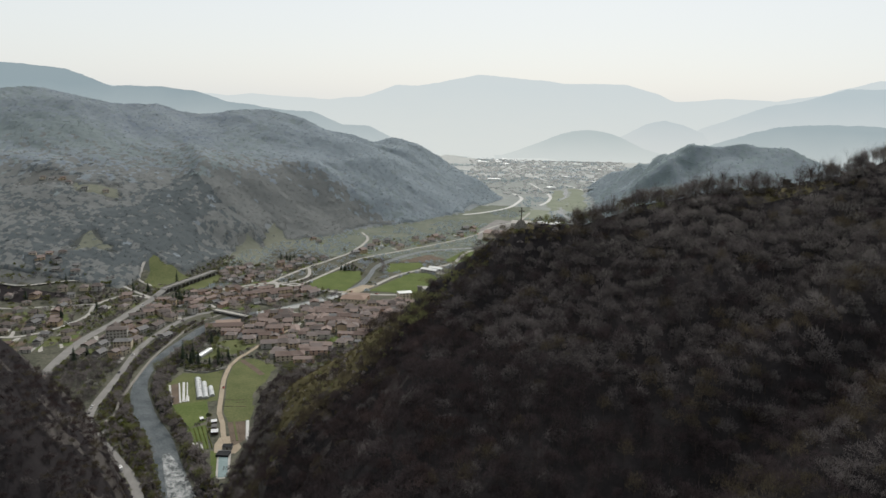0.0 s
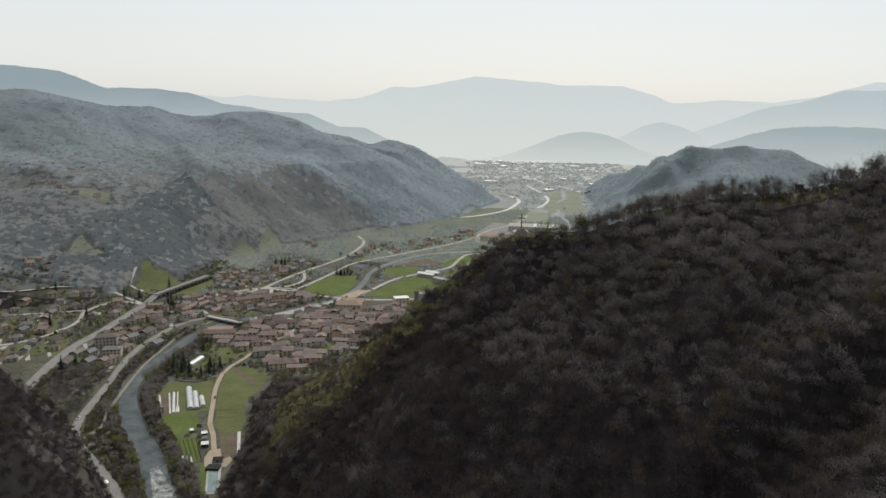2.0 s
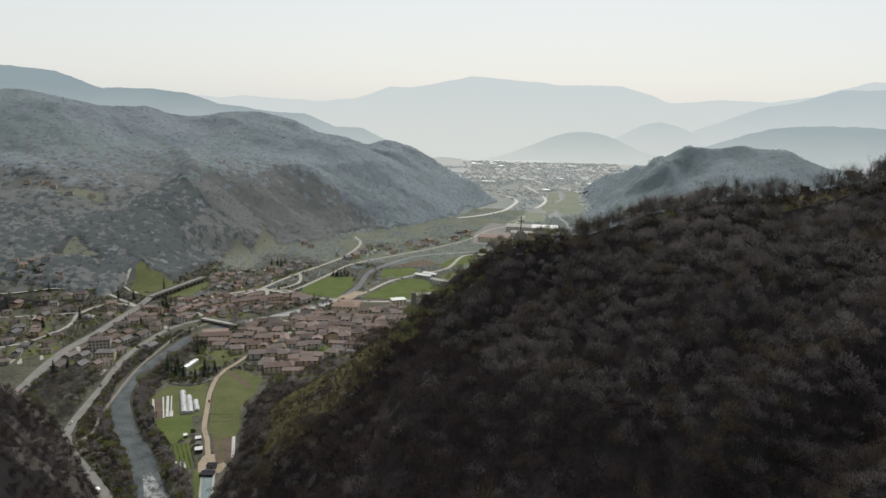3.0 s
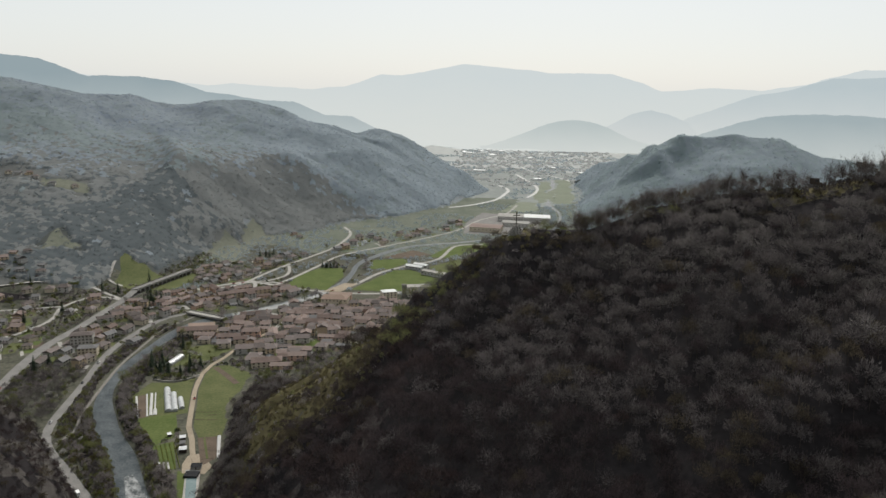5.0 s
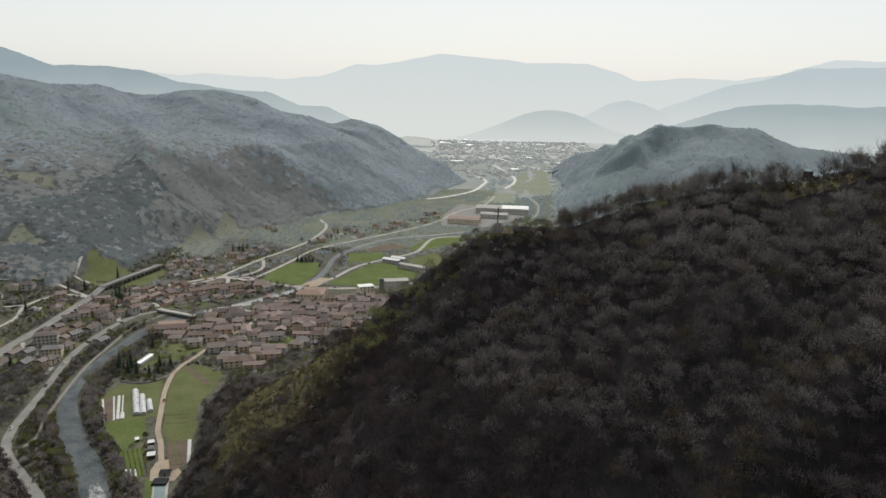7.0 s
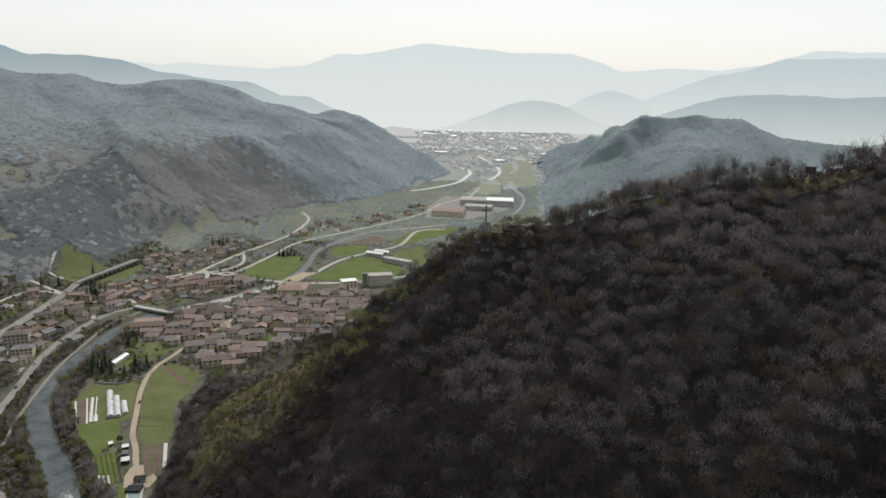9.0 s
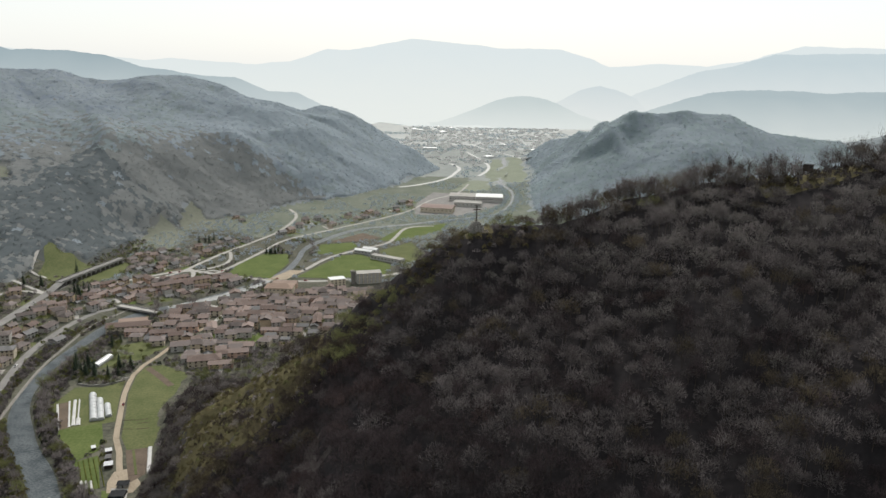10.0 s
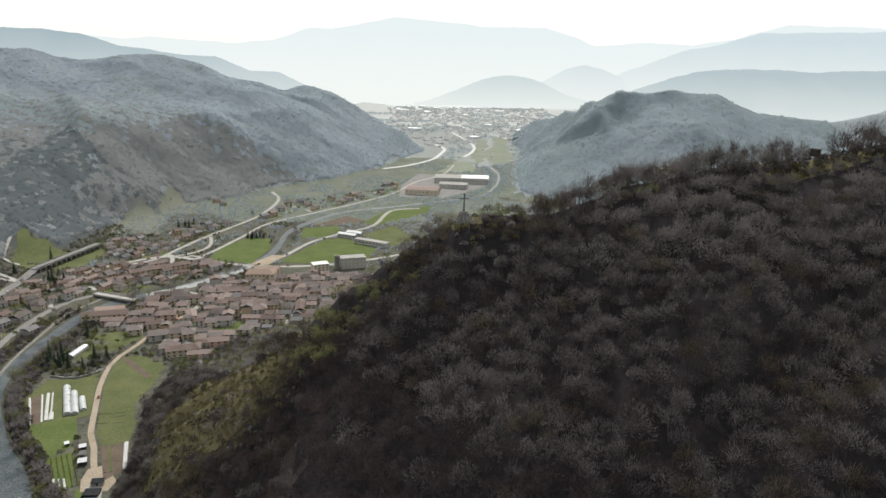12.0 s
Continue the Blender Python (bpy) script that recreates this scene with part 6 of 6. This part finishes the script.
cabin = part("cabin", Build().box(-1.2, -1.2, 1.9, 1.2, 1.2, 4.2).mesh("cabin", M_DARKWOOD), stand)
part("roof", Build().box(-1.45, -1.5, 4.2, 1.45, 1.5, 4.4).mesh("roof", M_TARP), cabin, "flat black felt roof")
part("window", Build().box(-.6, -1.24, 3.1, .6, -1.19, 3.7).mesh("window", M_GLASS), cabin, "dark shooting slit")
part("ladder", Build().tube((-.3, -2.6, 0), (-.3, -1.3, 2.1), .05, .05, 4).tube((.3, -2.6, 0), (.3, -1.3, 2.1), .05, .05, 4).mesh("ladder", M_DARKWOOD), stand)


# ---------------------------------------------------------------- single trees
def make_tree(name, label, group, wood, crown, bark, leaf, category="tree"):
    t = thing(name, label, category, group)
    part("trunk", raw_mesh("trunk", wood[0], wood[1], [bark]), t)
    part("crown", raw_mesh("crown", crown[0], crown[1], [leaf]), t)
    return t


def plant(protos, spots_xy, seed, small=.8, large=1.25, sink=0.0):
    rng = np.random.default_rng(seed)
    for x, y in spots_xy:
        t, s = protos[rng.integers(len(protos))], rng.uniform(small, large)
        m = pose(x, y, height1(x, y) - sink, 0, 0, rng.uniform(0, 360))
        if t.name not in taken:
            taken.add(t.name)
            ob = t
            ob.matrix_basis = m
        else:
            ob = copy_thing(t, m)
        ob.scale = (s, s, s * rng.uniform(.9, 1.15))


def bare_tree(seed, label, group, leaf, tall, spread, twigs=260, size=1.5, wide=.12, bark=M_BARK, trunk_r=.2):
    p = bare_proto(seed, tall, spread, 8, twigs, size, wide, trunk_r)
    return make_tree("bare_tree", label, group, p[0], p[1], bark, leaf)


SKY_TREES, BANK, GARDEN, FIRS = "ridge trees", "riverside trees", "garden trees", "conifers in the valley"
ridge_trees = [bare_tree(500 + i, "tall bare tree standing on the open ridge", SKY_TREES, M_TWIG_BROWN if i % 2 else M_TWIG_GREY, 9.0 + .8 * i, 2.4 + .3 * i, 100, 1.3, .05, M_BARK, .2) for i in range(4)]
rng = np.random.default_rng(5)
ridge_spots = [(x + rng.uniform(-1.5, 1.5), 296 + (x - 160) * -.1 + rng.uniform(-4, 8)) for x in np.arange(116, 222, 3.1) if abs(x - 160) > 2.5]
plant(ridge_trees, ridge_spots, 51, .75, 1.1)
bank_trees = [bare_tree(520 + i, "bare grey-brown riverside tree" if i < 3 else "budding olive riverside tree", BANK, (M_VTWIG, M_VTWIG, M_VTWIG, M_VBUD)[i], 10 + i, 3.4, 300, 1.7, .17) for i in range(4)]
bank_spots = []
for k in range(420):
    i = rng.integers(2, 19)
    f = rng.random()
    a, b = RIVER[i], RIVER[i + 1]
    x, y = a[0] + (b[0] - a[0]) * f, a[1] + (b[1] - a[1]) * f
    d = Vector((b[0] - a[0], b[1] - a[1])).normalized()
    east = rng.random() < .68
    off = WIDTHS[i] / 2 + rng.uniform(2.5, 15 if east else 9)
    sx2, sy2 = (x + d.y * off, y - d.x * off) if east else (x - d.y * off, y + d.x * off)
    if free_of_roads(sx2, sy2, 1.5) and free_of_fields(sx2, sy2) and height1(sx2, sy2) < 6 and not any(math.hypot(sx2 - p, sy2 - q) < 4 for p, q in bank_spots) and not any(math.hypot(sx2 - a, sy2 - b) < r for a, b, r in used):
        bank_spots.append((sx2, sy2))
plant(bank_trees, bank_spots[:80], 52, .7, 1.2)
garden_trees = [bare_tree(540 + i, ("bare garden tree among houses", "budding green garden tree", "leafy spring tree by the houses", "pale blossoming fruit tree")[i], GARDEN, (M_VTWIG, M_VBUD, M_LEAF, M_BLOSSOM)[i], 7.5 + .6 * i, 2.8, 240, 1.2, .3) for i in range(4)]
fir = []
for i in range(3):
    trunk = Build().tube((0, 0, -.5), (0, 0, 6), .3, .15, 6)
    t = thing("fir_tree", "dark green conifer standing among houses", "tree", FIRS)
    part("trunk", trunk.mesh("trunk", M_BARK), t)
    c = conifer_proto(560 + i, 13 + 2 * i, 2.8 + .2 * i)
    part("crown", raw_mesh("crown", c[0], c[1], [M_NEEDLE]), t)
    fir.append(t)
plant(fir, [(-262, 640), (-256, 634), (-250, 628), (-244, 632), (-258, 627), (-223, 628), (-220, 634), (-226, 640), (-229, 622), (-240, 622), (-252, 640), (-216, 640), (-246, 700), (-250, 690), (-352, 855), (-345, 848), (-340, 840), (-350, 838), (-336, 832),
            (-344, 862), (-332, 846), (-360, 640), (-368, 628), (-362, 619), (-480, 760), (-452, 760), (-430, 800), (-530, 820), (-420, 880), (-400, 880), (-565, 800), (-505, 870), (-380, 930), (-155, 1030), (-158, 1036), (-150, 1034), (-162, 1032), (-146, 1036), (-140, 1033), (-270, 1090), (-262, 1096), (-255, 1090), (-250, 1098)], 53, .7, 1.2)
garden_spots = []
rng = np.random.default_rng(9)
for zone, n in ((WEST_VILLAGE, 190), (RIVER_STREET, 34), (LEFT_BANK, 60), (NORTH_QUARTER, 30), (ROADSIDE, 36), (OLD_TOWN, 30), (FIELDS[23][1], 14), ([(-365, 560), (-300, 520), (-312, 625), (-360, 625)], 40), ([(-240, 470), (-285, 470), (-262, 510), (-275, 540), (-240, 500)], 24), ([(-210, 610), (-250, 612), (-270, 640), (-240, 690), (-215, 660)], 18)):
    zx, zy = [p[0] for p in zone], [p[1] for p in zone]
    got = 0
    for _ in range(n * 12):
        x, y = rng.uniform(min(zx), max(zx)), rng.uniform(min(zy), max(zy))
        if within(x, y, zone) and free_of_roads(x, y, 1.5) and not any(math.hypot(x - a, y - b) < 7.5 for a, b, r in used) and height1(x, y) < 30:
            garden_spots.append((x, y))
            got += 1
            if got >= n:
                break
rng.shuffle(garden_spots)
plant(garden_trees, garden_spots[:75], 54, .55, 1.05)
rest = np.array(garden_spots[75:] + bank_spots[80:])
wood_tint = rng.choice(4, len(rest), p=(.45, .3, .2, .05))
woodland("valley_trees", "bare and budding trees among houses and along the river", rest[:, 0], rest[:, 1], rng, [dome_proto(580 + i, 7.5, 2.7, 170, 1.1, .2) for i in range(4)], [M_VTWIG, M_VBUD, M_LEAF, M_BLOSSOM], wood_tint, .6, 1.1)
# the wooded foot of the hill behind the old town
wx, wy, rng = jitter_grid(-165, 70, 590, 790, 6.0, 59)
keep = inside(wx, wy, [(-165, 618), (-132, 640), (-118, 676), (-70, 706), (-10, 722), (40, 765), (68, 740), (68, 600), (-60, 592)]) & (lie(wx, wy) < 6)
for ax, ay, ar in used:
    keep &= np.hypot(wx - ax, wy - ay) > 8
wx, wy = wx[keep], wy[keep]
woodland("foot_woodland", "bare and budding trees on the hill foot behind old houses", wx, wy, rng, [dome_proto(590 + i, 7.0, 2.8, 150, 1.1, .15) for i in range(4)], [M_VTWIG, M_VBUD, M_TWIG_GREY, M_LEAF], rng.choice(4, len(wx), p=(.4, .25, .3, .05)), .7, 1.2)
# hedges and scrub in the valley: uncounted tufts
vx, vy, rng = jitter_grid(-640, -100, 400, 1120, 5.0, 61)
keep = (lie(vx, vy) < 4) & (fbm(vx, vy, 45, 3, 44) > .12)
for line, w in road_lines:
    keep &= line_distance(vx, vy, line) > w / 2 + 2
for p in field_polys:
    keep &= ~inside(vx, vy, p)
keep &= ~(inside(vx, vy, OLD_TOWN) & (rng.random(len(vx)) < .8))
shrubbery("valley_scrub", "hedges, brambles and scrub between houses and river", vx[keep], vy[keep], rng, [M_VBUD, M_VTWIG, M_LEAF, M_TWIG_GREY, M_NEEDLE], (.25, .4, .15, .1, .1), shrub_protos, .7, 1.6)
# wood and scrub between the cliff, the two roads and the river
bx, by, rng = jitter_grid(-400, -130, 330, 640, 5.0, 64)
keep = inside(bx, by, [(-345, 540), (-300, 520), (-300, 600), (-318, 632), (-368, 628), (-372, 590)]) & (rng.random(len(bx)) < .8)
for line, w in road_lines[:-1]:
    keep &= line_distance(bx, by, line) > w / 2 + 2
for ax, ay, ar in used:
    keep &= np.hypot(bx - ax, by - ay) > 9
bx, by = bx[keep], by[keep]
woodland("roadside_woodland", "bare and budding trees between the cliff and the roads", bx, by, rng, [dome_proto(610 + i, 7.2, 2.7, 150, 1.1, .13) for i in range(4)], [M_TWIG_GREY, M_VTWIG, M_VBUD, M_TWIG_ASH], rng.choice(4, len(bx), p=(.4, .2, .15, .25)), .7, 1.3)
bx, by, rng = jitter_grid(-330, -130, 330, 560, 2.6, 65)
river_x = np.interp(by, [p[1] for p in RIVER[:12]], [p[0] for p in RIVER[:12]])
road_x = np.interp(by, [p[1] for p in ROADS["valley_road"][0][:9]], [p[0] for p in ROADS["valley_road"][0][:9]])
keep = (bx < river_x - 10) & (bx > road_x + 4.5) & (rng.random(len(bx)) < .75)
for line, w in road_lines[:-1]:
    keep &= line_distance(bx, by, line) > w / 2 + 1
shrubbery("verge_scrub", "olive and brown scrub between the road and the river", bx[keep], by[keep], rng, [M_VBUD, M_DRYTUFT, M_VTWIG, M_TWIG_ASH], (.35, .35, .15, .15), shrub_protos, .6, 1.6)
# dense thicket along the east bank
tx, ty, rng = jitter_grid(-330, -130, 380, 760, 3.2, 63)
dr = line_distance(tx, ty, [(p.x, p.y) for p in river_line])
keep = (dr > 11) & (dr < 26) & (lie(tx, ty) < 8)
for line, w in road_lines[:-1]:
    keep &= line_distance(tx, ty, line) > w / 2 + 1.5
for p in field_polys:
    keep &= ~inside(tx, ty, p)
shrubbery("bank_thicket", "brown thicket and green brambles on the river bank", tx[keep], ty[keep], rng, [M_TWIG_GREY, M_VTWIG, M_VBUD, M_DRYTUFT], (.4, .35, .15, .1), shrub_protos, .8, 1.9)


# ---------------------------------------------------------------- the far town on the plain
def far_town():
    rng = np.random.default_rng(88)
    bl_v, bl_f, ids = [], [], []
    for _ in range(900):
        y = 1950 + 1250 * rng.random() ** .8
        x = rng.uniform(.035 * y - 20, .25 * y)
        if height1(x, y) > 2 or line_distance(np.array([x]), np.array([y]), RIVER[-6:])[0] < 45 or any(within(x, y, p) for p in field_polys[14:17]):
            continue
        big = rng.random() < .02
        w, d, h = (rng.uniform(22, 55), rng.uniform(14, 26), 6) if big else (rng.uniform(8, 16), rng.uniform(8, 12), rng.uniform(2.0, 3.2))
        a = rng.uniform(-1.5, 1.5)
        c, s = math.cos(a), math.sin(a)
        base = [(-w / 2, -d / 2), (w / 2, -d / 2), (w / 2, d / 2), (-w / 2, d / 2)]
        pts = [(px * c - py * s + x, px * s + py * c + y) for px, py in base]
        ends = [(-w / 2 * c + x, -w / 2 * s + y), (w / 2 * c + x, w / 2 * s + y)]
        n = len(bl_v)
        bl_v += [(*p, 0) for p in pts] + [(*p, h) for p in pts] + [(*p, h + (1 if big else 2.2)) for p in ends]
        bl_f += [(n, n + 1, n + 5), (n, n + 5, n + 4), (n + 1, n + 2, n + 6), (n + 1, n + 6, n + 5), (n + 2, n + 3, n + 7), (n + 2, n + 7, n + 6), (n + 3, n, n + 4), (n + 3, n + 4, n + 7), (n + 4, n + 7, n + 8), (n + 5, n + 9, n + 6),
                 (n + 4, n + 5, n + 9), (n + 4, n + 9, n + 8), (n + 7, n + 6, n + 9), (n + 7, n + 9, n + 8)]
        ids += [0] * 10 + [2 if big else 1] * 4
    return np.array(bl_v, float), np.array(bl_f), np.array(ids)


v, f, ids = far_town()
# Haze over the far town is put into its wall and roof colours.
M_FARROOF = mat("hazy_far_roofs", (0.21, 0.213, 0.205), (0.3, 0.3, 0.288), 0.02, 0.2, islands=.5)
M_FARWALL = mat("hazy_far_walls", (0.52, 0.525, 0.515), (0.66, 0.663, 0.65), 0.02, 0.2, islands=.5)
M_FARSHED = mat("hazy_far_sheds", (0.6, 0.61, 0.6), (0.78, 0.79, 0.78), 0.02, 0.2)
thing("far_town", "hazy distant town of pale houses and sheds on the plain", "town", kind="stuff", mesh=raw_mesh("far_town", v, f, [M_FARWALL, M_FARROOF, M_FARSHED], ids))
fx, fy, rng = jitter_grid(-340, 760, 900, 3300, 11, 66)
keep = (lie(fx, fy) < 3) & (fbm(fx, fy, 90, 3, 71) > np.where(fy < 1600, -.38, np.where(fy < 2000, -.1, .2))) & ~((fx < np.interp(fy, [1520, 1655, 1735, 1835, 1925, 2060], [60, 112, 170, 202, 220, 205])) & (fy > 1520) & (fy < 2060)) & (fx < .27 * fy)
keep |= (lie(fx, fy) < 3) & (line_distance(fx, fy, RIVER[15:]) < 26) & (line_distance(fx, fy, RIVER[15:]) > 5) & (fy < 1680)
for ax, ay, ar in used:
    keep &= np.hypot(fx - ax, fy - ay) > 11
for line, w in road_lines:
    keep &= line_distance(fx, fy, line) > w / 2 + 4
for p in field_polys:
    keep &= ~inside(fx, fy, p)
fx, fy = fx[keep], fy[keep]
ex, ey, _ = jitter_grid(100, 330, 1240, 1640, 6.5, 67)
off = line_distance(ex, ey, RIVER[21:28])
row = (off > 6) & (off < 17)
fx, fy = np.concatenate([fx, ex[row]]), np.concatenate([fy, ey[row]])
# Trees past this line get colours with haze painted in.
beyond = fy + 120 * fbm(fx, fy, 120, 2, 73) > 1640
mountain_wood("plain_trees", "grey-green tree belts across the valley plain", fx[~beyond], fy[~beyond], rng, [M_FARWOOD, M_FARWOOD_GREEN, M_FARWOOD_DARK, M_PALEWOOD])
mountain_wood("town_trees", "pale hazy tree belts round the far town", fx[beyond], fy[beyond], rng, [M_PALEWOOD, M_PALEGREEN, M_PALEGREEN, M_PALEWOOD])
